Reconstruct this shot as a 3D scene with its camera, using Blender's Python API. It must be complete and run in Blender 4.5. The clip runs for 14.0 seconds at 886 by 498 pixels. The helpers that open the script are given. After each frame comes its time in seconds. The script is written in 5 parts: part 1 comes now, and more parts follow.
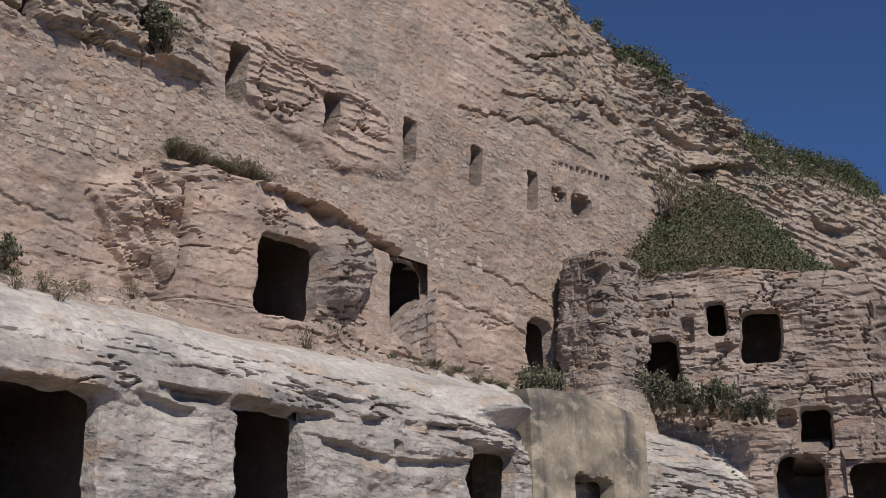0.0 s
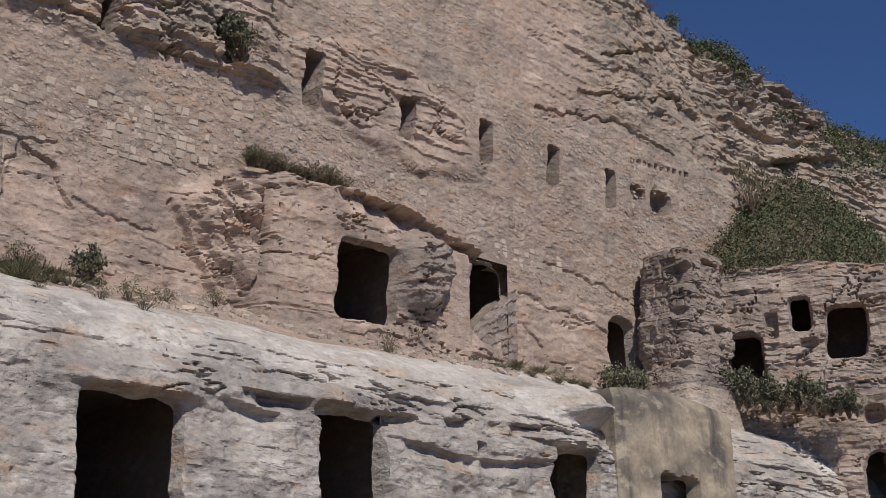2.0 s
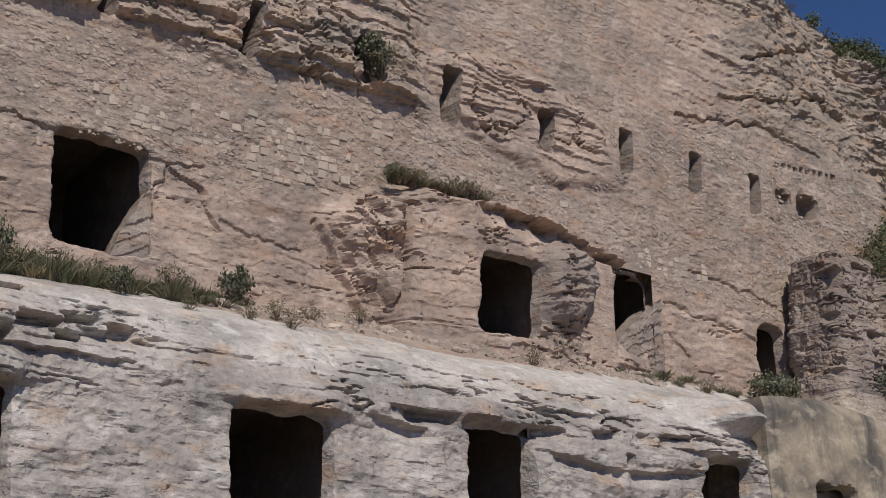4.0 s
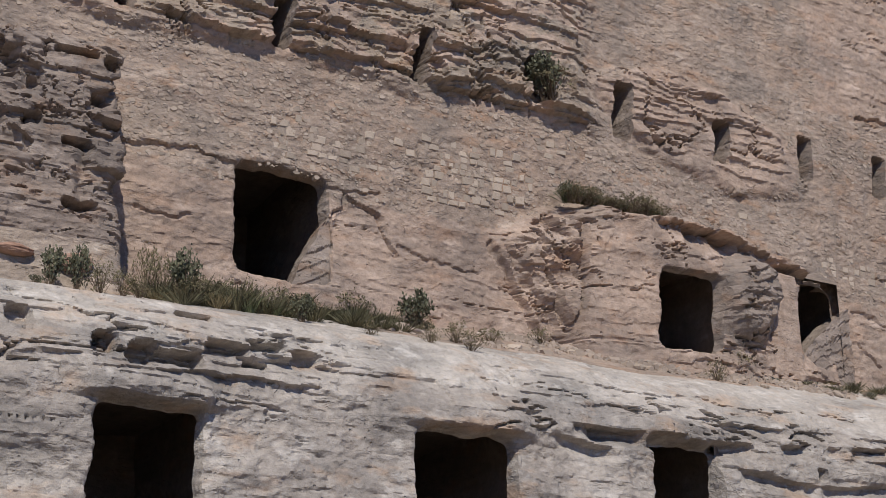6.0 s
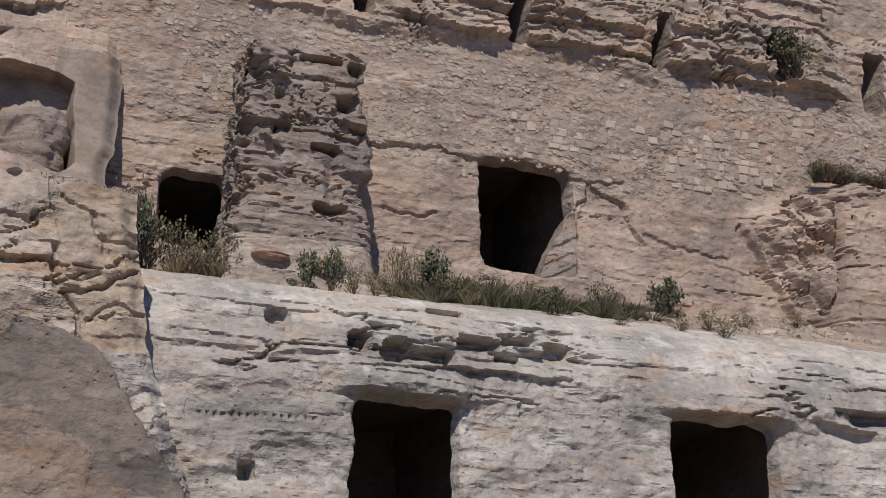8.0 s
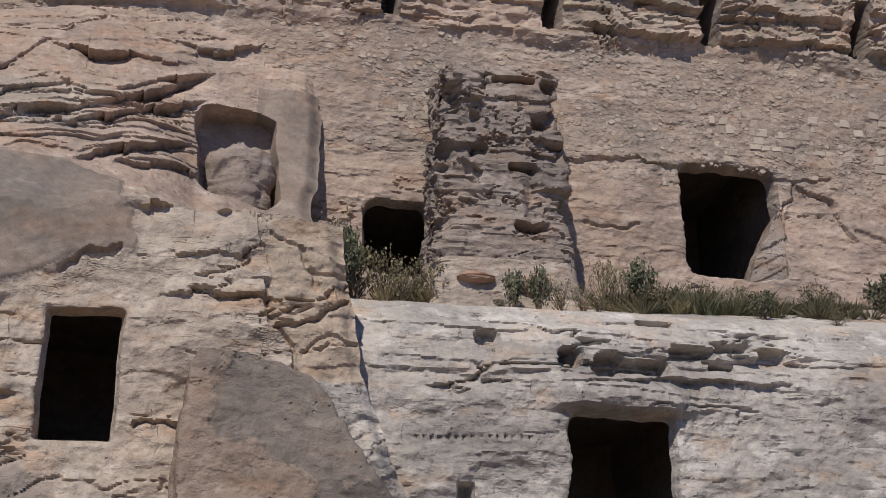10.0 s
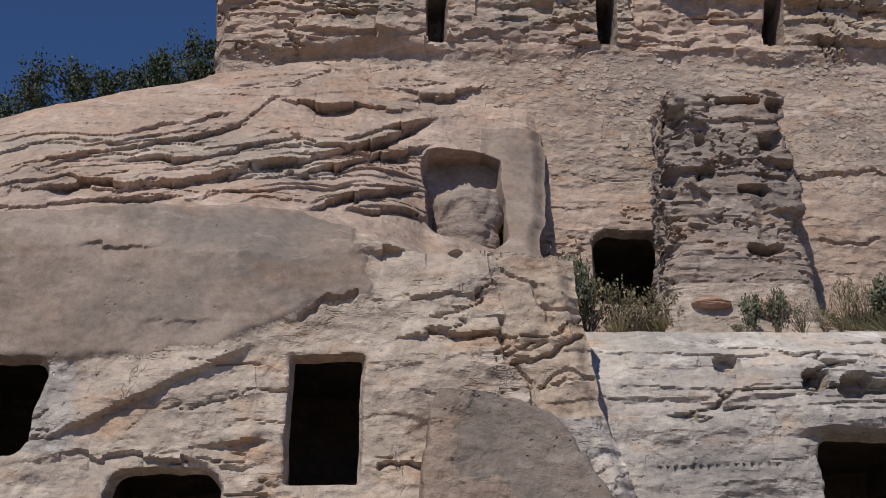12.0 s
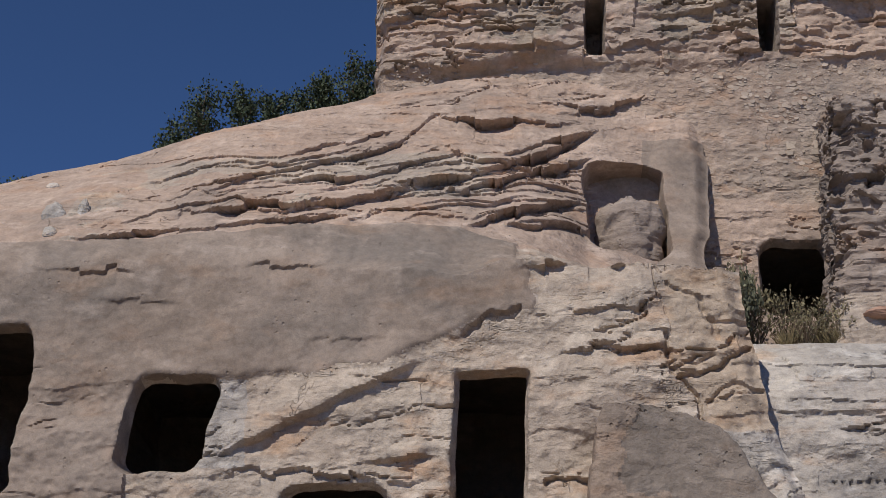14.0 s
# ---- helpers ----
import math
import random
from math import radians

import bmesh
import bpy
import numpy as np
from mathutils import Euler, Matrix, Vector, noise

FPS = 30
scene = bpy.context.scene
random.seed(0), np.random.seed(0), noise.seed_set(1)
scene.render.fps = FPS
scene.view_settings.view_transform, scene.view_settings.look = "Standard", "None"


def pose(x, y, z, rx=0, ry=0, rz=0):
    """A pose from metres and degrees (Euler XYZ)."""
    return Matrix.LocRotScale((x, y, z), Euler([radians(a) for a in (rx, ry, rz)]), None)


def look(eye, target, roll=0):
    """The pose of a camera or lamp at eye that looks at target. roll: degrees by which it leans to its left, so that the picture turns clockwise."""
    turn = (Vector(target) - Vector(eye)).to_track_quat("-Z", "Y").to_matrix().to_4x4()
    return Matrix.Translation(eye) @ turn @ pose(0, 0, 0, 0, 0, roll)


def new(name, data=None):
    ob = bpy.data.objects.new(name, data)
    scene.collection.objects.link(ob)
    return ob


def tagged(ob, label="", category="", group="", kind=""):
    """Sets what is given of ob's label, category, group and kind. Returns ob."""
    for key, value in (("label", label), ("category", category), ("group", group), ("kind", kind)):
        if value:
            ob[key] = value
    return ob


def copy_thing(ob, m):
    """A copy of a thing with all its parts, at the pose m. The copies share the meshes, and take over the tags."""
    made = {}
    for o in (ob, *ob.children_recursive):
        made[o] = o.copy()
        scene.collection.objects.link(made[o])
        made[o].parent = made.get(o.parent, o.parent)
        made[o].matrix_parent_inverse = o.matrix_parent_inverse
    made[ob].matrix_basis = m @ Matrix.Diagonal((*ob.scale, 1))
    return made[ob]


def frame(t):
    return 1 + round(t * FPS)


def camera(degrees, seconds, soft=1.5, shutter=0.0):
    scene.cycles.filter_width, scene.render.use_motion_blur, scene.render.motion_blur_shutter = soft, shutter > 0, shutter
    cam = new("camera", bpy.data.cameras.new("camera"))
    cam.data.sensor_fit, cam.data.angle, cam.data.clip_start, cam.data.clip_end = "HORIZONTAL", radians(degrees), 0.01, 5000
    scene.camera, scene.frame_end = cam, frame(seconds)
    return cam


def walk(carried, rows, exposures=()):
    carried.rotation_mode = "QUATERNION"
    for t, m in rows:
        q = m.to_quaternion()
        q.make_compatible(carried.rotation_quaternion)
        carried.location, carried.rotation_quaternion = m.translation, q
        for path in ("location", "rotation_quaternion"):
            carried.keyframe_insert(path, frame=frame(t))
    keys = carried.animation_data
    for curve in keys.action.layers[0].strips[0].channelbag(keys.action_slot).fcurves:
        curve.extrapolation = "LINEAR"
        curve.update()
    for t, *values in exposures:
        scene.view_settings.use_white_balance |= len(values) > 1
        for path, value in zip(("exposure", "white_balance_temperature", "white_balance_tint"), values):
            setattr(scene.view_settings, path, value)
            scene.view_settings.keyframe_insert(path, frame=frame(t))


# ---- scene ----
# The eye stands on the ground before the cliff and turns from right to left.
# x runs along the cliff, y into it, z up.
cam = camera(34.2, 14.0, soft=0.85)
EYE = (0.0, 0.0, 1.6)
TURNS = [  # seconds, heading, pitch, roll in degrees
    (0.0, -48.00, 17.24, 0.00),
    (0.5, -47.56, 17.19, -0.02),
    (1.0, -46.83, 17.16, -0.11),
    (1.5, -45.87, 17.20, -0.22),
    (2.0, -44.71, 17.31, -0.37),
    (2.5, -43.40, 17.46, -0.43),
    (2.7, -42.93, 17.51, -0.44),
    (4.8, -35.79, 18.15, -0.09),
    (5.0, -35.06, 18.23, -0.06),
    (5.5, -33.23, 18.46, -0.01),
    (6.0, -31.40, 18.69, -0.06),
    (6.5, -29.48, 18.86, -0.03),
    (7.0, -27.02, 18.80, 0.29),
    (7.5, -24.06, 18.57, 0.57),
    (8.0, -21.10, 18.34, 0.65),
    (8.2, -20.03, 18.29, 0.63),
    (10.3, -11.35, 19.20, -0.60),
    (10.5, -10.51, 19.35, -0.65),
    (11.0, -8.25, 19.74, -0.78),
    (11.5, -5.70, 20.14, -0.83),
    (12.0, -2.86, 20.50, -0.70),
    (12.5, -0.04, 20.76, -0.31),
    (13.0, 2.19, 20.93, 0.15),
    (13.5, 3.49, 21.03, 0.49),
    (14.0, 4.03, 21.11, 0.61),
]
EXPOSURES = [(0.0, -0.30), (5.0, -0.34), (8.0, -0.31), (14.0, -0.31)]
walk(cam, [(t, pose(*EYE, 90 + p, 0, h) @ pose(0, 0, 0, 0, 0, r)) for t, h, p, r in TURNS], EXPOSURES)

# ---- light ----
SUN = Vector((-0.30, -0.64, 0.70)).normalized()  # towards the sun
world = bpy.data.worlds.new("sky")
scene.world = world
world.use_nodes = True
wn = world.node_tree
sky = wn.nodes.new("ShaderNodeTexSky")
sky.sky_type = 'NISHITA'
sky.sun_disc = False
sky.sun_elevation = math.asin(SUN.z)
sky.sun_rotation = math.atan2(SUN.x, SUN.y)
sky.altitude = 4000
sky.air_density = 0.6
sky.dust_density = 0.0
sky.ozone_density = 9.0
wn.nodes["Background"].inputs["Strength"].default_value = 0.145
wn.links.new(sky.outputs[0], wn.nodes["Background"].inputs["Color"])
sun = new("sun", bpy.data.lights.new("sun", "SUN"))
sun.data.energy = 4.2
sun.data.angle = radians(0.5)
sun.data.color = (1.0, 0.935, 0.84)
sun.matrix_world = look((0, 0, 60), Vector((0, 0, 60)) - SUN)


# ---- noise ----
def lattice(ix, iz, seed):
    h = (ix * 374761393 + iz * 668265263 + seed * 974711) & 0x7fffffff
    h = ((h ^ (h >> 13)) * 1274126177) & 0x7fffffff
    return ((h ^ (h >> 16)) & 0xffff) / 65535.0


def vnoise(x, z, seed):
    fx, fz = np.floor(x), np.floor(z)
    ix, iz = fx.astype(np.int64), fz.astype(np.int64)
    u, v = x - fx, z - fz
    u, v = u * u * (3 - 2 * u), v * v * (3 - 2 * v)
    a, b = lattice(ix, iz, seed), lattice(ix + 1, iz, seed)
    c, d = lattice(ix, iz + 1, seed), lattice(ix + 1, iz + 1, seed)
    return (a + (b - a) * u) * (1 - v) + (c + (d - c) * u) * v


def fbm(x, z, octaves=4, seed=0, gain=0.5):
    """Layered noise, 0 to 1."""
    total, amp, norm = 0.0, 1.0, 0.0
    ca, sa = 0.921, 0.389
    for o in range(octaves):
        total = total + amp * vnoise(x, z, seed + o * 17)
        norm += amp
        amp *= gain
        x, z = (x * ca - z * sa) * 2.03 + 13.7, (x * sa + z * ca) * 2.03 + 5.1
    return total / norm


def flat_fbm(x, z, octaves=4, seed=0, gain=0.5):
    """The same without turning the octaves, so that long streaks stay level."""
    total, amp, norm = 0.0, 1.0, 0.0
    for o in range(octaves):
        total = total + amp * vnoise(x, z, seed + o * 17)
        norm += amp
        amp *= gain
        x, z = x * 2.03 + 13.7, z * 2.03 + 5.1
    return total / norm


def smooth(a, b, v):
    w = np.clip((v - a) / (b - a), 0, 1)
    return w * w * (3 - 2 * w)


def benches(n, levels):
    """Turns a smooth relief into flats with crisp edges."""
    t = n * levels
    f = np.floor(t)
    return (f + smooth(0.35, 0.75, t - f)) / levels


def strata(x, z, seed, fx=0.22, fz=2.6, dip=0.0):
    """Beds of unlike hardness, about -0.5 to 0.5, with crisp ledges and finer leaves between."""
    zz = z + dip * x + 0.45 * (fbm(x * 0.25, z * 0.25, 3, seed + 5) - 0.5) + 0.05 * (fbm(x * 2.2, z * 2.2, 3, seed + 6) - 0.5)
    big = flat_fbm(x * fx, zz * fz * 0.7, 3, seed, 0.6)
    small = flat_fbm(x * fx * 3.1, zz * fz * 2.2, 4, seed + 2, 0.65)
    n = benches(0.7 * big + 0.3 * small, 7.0)
    return 1.25 * (n - 0.5) + 0.4 * (small - 0.5)


def saw_beds(x, z, seed, freq=1.6, warp=0.55, share=0.5, fx=0.45):
    """How far each bed stands out, 0 to 1: it grows towards the bed's lower edge and there breaks off sharply."""
    s = z * freq + warp * freq * (fbm(x * fx, z * 0.55, 4, seed, 0.55) - 0.5) * 2 + 0.22 * (fbm(x * 2.6, z * 2.6, 3, seed + 3) - 0.5)
    bed = np.floor(s)
    f = s - bed
    size = smooth(1 - share - 0.22, 1 - share + 0.22, vnoise(x * fx * 0.9 + bed * 7.3, bed * 3.1, seed + 8))
    return (1 - f) ** 1.3 * smooth(0.0, 0.05, f) * size


def cracks(x, z, seed, fx=0.3, fz=1.6, width=0.02, share=0.5, dip=0.0):
    """Broken fissures, 0 to 1, that follow the beds."""
    zz = z + dip * x
    n = np.abs(fbm(x * fx, zz * fz, 5, seed, 0.55) - 0.5)
    m = smooth(1 - share - 0.05, 1 - share + 0.05, fbm(x * 0.45, zz * 0.8, 3, seed + 31))
    return np.clip(1 - n / width, 0, 1) ** 0.7 * m


def hollow(x, z, cx, cz, w, h, r=0.2, seed=3, rough=0.09, lean=0.0):
    """Signed distance, in metres, to the rounded outline of an opening; below 0 inside."""
    xx = x - cx - lean * (z - cz)
    qx, qz = np.abs(xx) - w / 2 + r, np.abs(z - cz) - h / 2 + r
    d = np.hypot(np.maximum(qx, 0), np.maximum(qz, 0)) + np.minimum(np.maximum(qx, qz), 0) - r
    return d + rough * 2.2 * (fbm(x * 1.7 + seed, z * 1.7, 3, seed) - 0.5)


def blocks(u, v, seed, warp=0.35):
    """Broken blocks, 0 to 1: each cell of a warped grid, with staggered joints, stands at its own depth."""
    v = v + warp * (fbm(u * 0.8, v * 0.8, 3, seed + 1) - 0.5)
    row = np.floor(v)
    u = u + 0.63 * row + warp * (fbm(u * 0.9 + 7, v * 0.9, 3, seed + 2) - 0.5)
    return lattice(np.floor(u).astype(np.int64), row.astype(np.int64), seed)


def fissure(x, z, pts, width, seed, wobble=0.22):
    """1 on a ragged crack along a line of points, 0 away from it."""
    px = x + wobble * (fbm(x * 2.2, z * 2.2, 3, seed) - 0.5)
    pz = z + wobble * (fbm(x * 2.2 + 9, z * 2.2, 3, seed + 4) - 0.5)
    best = np.full(np.shape(x), 99.0)
    for (ax, az), (bx, bz) in zip(pts[:-1], pts[1:]):
        dx, dz = bx - ax, bz - az
        f = np.clip(((px - ax) * dx + (pz - az) * dz) / (dx * dx + dz * dz), 0, 1)
        best = np.minimum(best, np.hypot(px - ax - f * dx, pz - az - f * dz))
    return smooth(width, width * 0.35, best)


def overhang(x, z, pts, deep, reach, seed, rag=0.13):
    """How far a bed's underside is worn back below a line of points: deepest just under the lip, then sloping out again."""
    xs, zs = [p[0] for p in pts], [p[1] for p in pts]
    step = vnoise(x * 2.6, x * 0, seed + 5) > 0.5
    q = z - np.interp(x, xs, zs) - rag * (fbm(x * 2.0, x * 0 + seed, 5, seed, 0.6) - 0.5) * 2 - 0.09 * step
    end = 0.3 * (xs[-1] - xs[0])
    deep = deep * smooth(xs[0], xs[0] + end, x) * smooth(xs[-1], xs[-1] - end, x) * (0.4 + 0.9 * smooth(0.3, 0.7, fbm(x * 0.9, x * 0, 3, seed + 2)))
    low = np.clip(1 + q / reach, 0, 1) ** 1.5
    return deep * (smooth(0.015, -0.04, q) * low - 0.3 * smooth(-0.04, 0.015, q) * smooth(0.8 * reach, 0.0, q))


# ---- mesh tools ----
def mesh_of(name, verts, faces, material, soft=True):
    me = bpy.data.meshes.new(name)
    verts = np.asarray(verts, dtype=np.float32)
    faces = np.asarray(faces, dtype=np.int32)
    n, k = faces.shape
    me.vertices.add(len(verts))
    me.vertices.foreach_set("co", verts.ravel())
    me.loops.add(n * k)
    me.loops.foreach_set("vertex_index", faces.ravel())
    me.polygons.add(n)
    me.polygons.foreach_set("loop_start", np.arange(0, n * k, k, dtype=np.int32))
    me.polygons.foreach_set("use_smooth", np.full(n, soft))
    me.materials.append(material)
    me.update(calc_edges=True)
    if soft:
        me.set_sharp_from_angle(angle=radians(32))
    return me


def sheet(name, X, Y, Z, material, keep=None, parent=None, soft=True, zones=None, others=()):
    """A grid of points as one surface; keep: which points may carry faces;
    zones: for each point the number of its material, with others after the first."""
    nz, nx = X.shape
    verts = np.stack([X, Y, Z], -1).reshape(-1, 3)
    i = (np.arange(nz - 1)[:, None] * nx + np.arange(nx - 1)[None, :]).ravel()
    faces = np.stack([i, i + 1, i + nx + 1, i + nx], -1)
    zone = None if zones is None else zones.ravel()[i].astype(np.int32)
    if keep is not None:
        k = keep.ravel()
        held = k[faces].any(axis=1)
        faces = faces[held]
        zone = None if zone is None else zone[held]
        used = np.unique(faces)
        remap = np.zeros(len(verts), dtype=np.int64)
        remap[used] = np.arange(len(used))
        verts, faces = verts[used], remap[faces]
    ob = new(name, mesh_of(name, verts, faces, material, soft))
    for m in others:
        ob.data.materials.append(m)
    if zone is not None:
        ob.data.polygons.foreach_set("material_index", zone)
    if parent:
        ob.parent = parent
    return ob


def part(name, bm, material, parent, label=""):
    me = bpy.data.meshes.new(name)
    bm.to_mesh(me)
    bm.free()
    me.materials.append(material)
    ob = new(name, me)
    ob.parent = parent
    return tagged(ob, label)


# ---- materials ----
def rock(name, pale, mid, dark, bands=3.0, stain=0.45, stones=0.0, relief=1.0, vertical=0.0, grain=1.0, seams=1.0, rusty=0.7, facets=1.0):
    """Weathered stone: two tones in patches, level beds, dark varnish in patches, grit."""
    m = bpy.data.materials.new(name)
    m.use_nodes = True
    nt = m.node_tree
    nodes, link = nt.nodes, nt.links.new
    bsdf = nodes["Principled BSDF"]
    bsdf.inputs["Roughness"].default_value = 0.95
    bsdf.inputs["Specular IOR Level"].default_value = 0.15
    tc = nodes.new("ShaderNodeTexCoord")

    def noise_node(scale, stretch=(1, 1, 1), detail=5.0, rough=0.6):
        mp = nodes.new("ShaderNodeMapping")
        mp.inputs["Scale"].default_value = stretch
        link(tc.outputs["Object"], mp.inputs["Vector"])
        n = nodes.new("ShaderNodeTexNoise")
        n.inputs["Scale"].default_value = scale
        n.inputs["Detail"].default_value = detail
        n.inputs["Roughness"].default_value = rough
        link(mp.outputs[0], n.inputs["Vector"])
        return n.outputs[0]

    def ramp(value, a, b):
        r = nodes.new("ShaderNodeMapRange")
        r.inputs["From Min"].default_value, r.inputs["From Max"].default_value = a, b
        link(value, r.inputs["Value"])
        return r.outputs[0]

    def mix(fac, a, b, mode='MIX'):
        n = nodes.new("ShaderNodeMix")
        n.data_type, n.blend_type = 'RGBA', mode
        for value, socket in ((fac, n.inputs[0]), (a, n.inputs[6]), (b, n.inputs[7])):
            if isinstance(value, (int, float)):
                socket.default_value = value
            elif isinstance(value, tuple):
                socket.default_value = (*value, 1)
            else:
                link(value, socket)
        return n.outputs[2]

    def calc(op, a, b):
        n = nodes.new("ShaderNodeMath")
        n.operation = op
        for value, socket in ((a, n.inputs[0]), (b, n.inputs[1])):
            if isinstance(value, (int, float)):
                socket.default_value = value
            else:
                link(value, socket)
        return n.outputs[0]

    patches = noise_node(0.45, detail=3, rough=0.5)
    beds = noise_node(1.0, (0.16, 0.16, bands), detail=4, rough=0.55)
    varnish = noise_node(0.4, (1, 1, 1.4), detail=4, rough=0.55)
    leaves = noise_node(1.0, (1.5, 1.5, 2.6 * bands), detail=5, rough=0.6)
    medium = noise_node(7.0, detail=4, rough=0.6)
    grit = noise_node(38.0, detail=3, rough=0.6)
    col = mix(ramp(patches, 0.36, 0.64), mid, pale)
    col = mix(calc('MULTIPLY', ramp(beds, 0.45, 0.7), 0.5), col, mid)
    col = mix(calc('MULTIPLY', ramp(varnish, 0.47, 0.66), stain), col, dark)
    if vertical:
        streak = noise_node(1.0, (1.3, 1.3, 0.16), detail=5, rough=0.62)
        col = mix(calc('MULTIPLY', ramp(streak, 0.5, 0.66), vertical), col, dark)
    rust = noise_node(0.8, (1, 1, 2.2), detail=4)
    col = mix(calc('MULTIPLY', ramp(rust, 0.54, 0.70), rusty), col, (mid[0] * 1.12, mid[1] * 0.9, mid[2] * 0.72))
    chalk = noise_node(1.1, (1, 1, 1.8), detail=5, rough=0.6)
    col = mix(calc('MULTIPLY', ramp(chalk, 0.56, 0.66), 0.6), col, (min(pale[0] * 1.22, 0.8), min(pale[1] * 1.25, 0.8), min(pale[2] * 1.28, 0.8)))
    blotch = noise_node(2.3, (1, 1, 1.5), detail=6, rough=0.68)
    tone = calc('ADD', calc('MULTIPLY', ramp(grit, 0.25, 0.75), 0.26 * grain), calc('MULTIPLY', ramp(medium, 0.3, 0.7), 0.28 * grain))
    tone = calc('ADD', tone, calc('MULTIPLY', calc('SUBTRACT', ramp(blotch, 0.32, 0.68), 0.47), 0.26))
    tone = calc('ADD', tone, calc('MULTIPLY', ramp(leaves, 0.3, 0.7), 0.14))
    tone = calc('ADD', tone, 1.0 - 0.47 * (0.54 * grain + 0.14))
    shade = nodes.new("ShaderNodeCombineColor")
    for s in shade.inputs:
        link(tone, s)
    col = mix(1.0, col, shade.outputs[0], 'MULTIPLY')
    # thin fissures along the beds, bumped, with their inner shade painted in dark
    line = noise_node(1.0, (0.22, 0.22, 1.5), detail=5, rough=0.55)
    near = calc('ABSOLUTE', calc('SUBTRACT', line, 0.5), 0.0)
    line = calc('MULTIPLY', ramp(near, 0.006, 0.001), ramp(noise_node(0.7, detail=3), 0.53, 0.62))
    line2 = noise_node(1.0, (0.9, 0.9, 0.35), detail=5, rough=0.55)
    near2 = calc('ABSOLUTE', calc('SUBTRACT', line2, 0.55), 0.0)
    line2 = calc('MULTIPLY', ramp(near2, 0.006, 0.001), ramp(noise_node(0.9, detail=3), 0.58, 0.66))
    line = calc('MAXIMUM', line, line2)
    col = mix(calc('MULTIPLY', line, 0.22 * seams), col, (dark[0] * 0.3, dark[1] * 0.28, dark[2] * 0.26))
    height = calc('ADD', calc('MULTIPLY', medium, 0.03), calc('MULTIPLY', beds, 0.022))
    height = calc('ADD', height, calc('MULTIPLY', leaves, 0.013))
    height = calc('ADD', height, calc('MULTIPLY', grit, 0.006))
    height = calc('SUBTRACT', height, calc('MULTIPLY', line, 0.02 * seams))
    # scattered weathering pits
    pit = nodes.new("ShaderNodeTexVoronoi")
    pit.inputs["Scale"].default_value = 6.5
    link(tc.outputs["Object"], pit.inputs["Vector"])
    pits = calc('MULTIPLY', ramp(pit.outputs["Distance"], 0.2, 0.08), ramp(noise_node(1.3, detail=3), 0.55, 0.62))
    height = calc('SUBTRACT', height, calc('MULTIPLY', pits, 0.035))
    # broken facets, long along the beds
    for scale, deep in ((1.5, 0.045), (5.0, 0.022)):
        warp = nodes.new("ShaderNodeTexNoise")
        warp.inputs["Scale"].default_value = 2.2 * scale
        warp.inputs["Detail"].default_value = 4.0
        link(tc.outputs["Object"], warp.inputs["Vector"])
        push = nodes.new("ShaderNodeVectorMath")
        push.operation = 'MULTIPLY_ADD'
        push.inputs[1].default_value = (0.7 / scale, 0.7 / scale, 0.45 / scale)
        link(warp.outputs["Color"], push.inputs[0])
        link(tc.outputs["Object"], push.inputs[2])
        squash = nodes.new("ShaderNodeMapping")
        squash.inputs["Scale"].default_value = (0.55, 0.55, 1.5)
        link(push.outputs[0], squash.inputs["Vector"])
        cell = nodes.new("ShaderNodeTexVoronoi")
        cell.inputs["Scale"].default_value = scale
        link(squash.outputs[0], cell.inputs["Vector"])
        level = nodes.new("ShaderNodeSeparateColor")
        link(cell.outputs["Color"], level.inputs[0])
        where = ramp(noise_node(0.5 * scale, (1, 1, 1.5), detail=3), 0.40, 0.60)
        height = calc('ADD', height, calc('MULTIPLY', calc('MULTIPLY', level.outputs[0], where), deep * facets))
    if stones:
        vor = nodes.new("ShaderNodeTexVoronoi")
        vor.inputs["Scale"].default_value = 5.5
        mp = nodes.new("ShaderNodeMapping")
        mp.inputs["Scale"].default_value = (0.8, 0.8, 1.35)
        link(tc.outputs["Object"], mp.inputs["Vector"])
        link(mp.outputs[0], vor.inputs["Vector"])
        hue = nodes.new("ShaderNodeSeparateColor")
        link(vor.outputs["Color"], hue.inputs[0])
        face = calc('MULTIPLY', ramp(vor.outputs["Distance"], 0.5, 0.32), ramp(hue.outputs[0], 0.45, 0.6))
        face = calc('MULTIPLY', face, ramp(noise_node(0.5, detail=3), 0.38, 0.55))
        col = mix(calc('MULTIPLY', face, 0.55 * stones), col, (pale[0] * 1.12, pale[1] * 1.1, pale[2] * 1.06))
        height = calc('ADD', height, calc('MULTIPLY', face, 0.03 * stones))
    link(col, bsdf.inputs["Base Color"])
    bump = nodes.new("ShaderNodeBump")
    bump.inputs["Strength"].default_value = 0.9
    bump.inputs["Distance"].default_value = relief
    link(height, bump.inputs["Height"])
    link(bump.outputs[0], bsdf.inputs["Normal"])
    return m


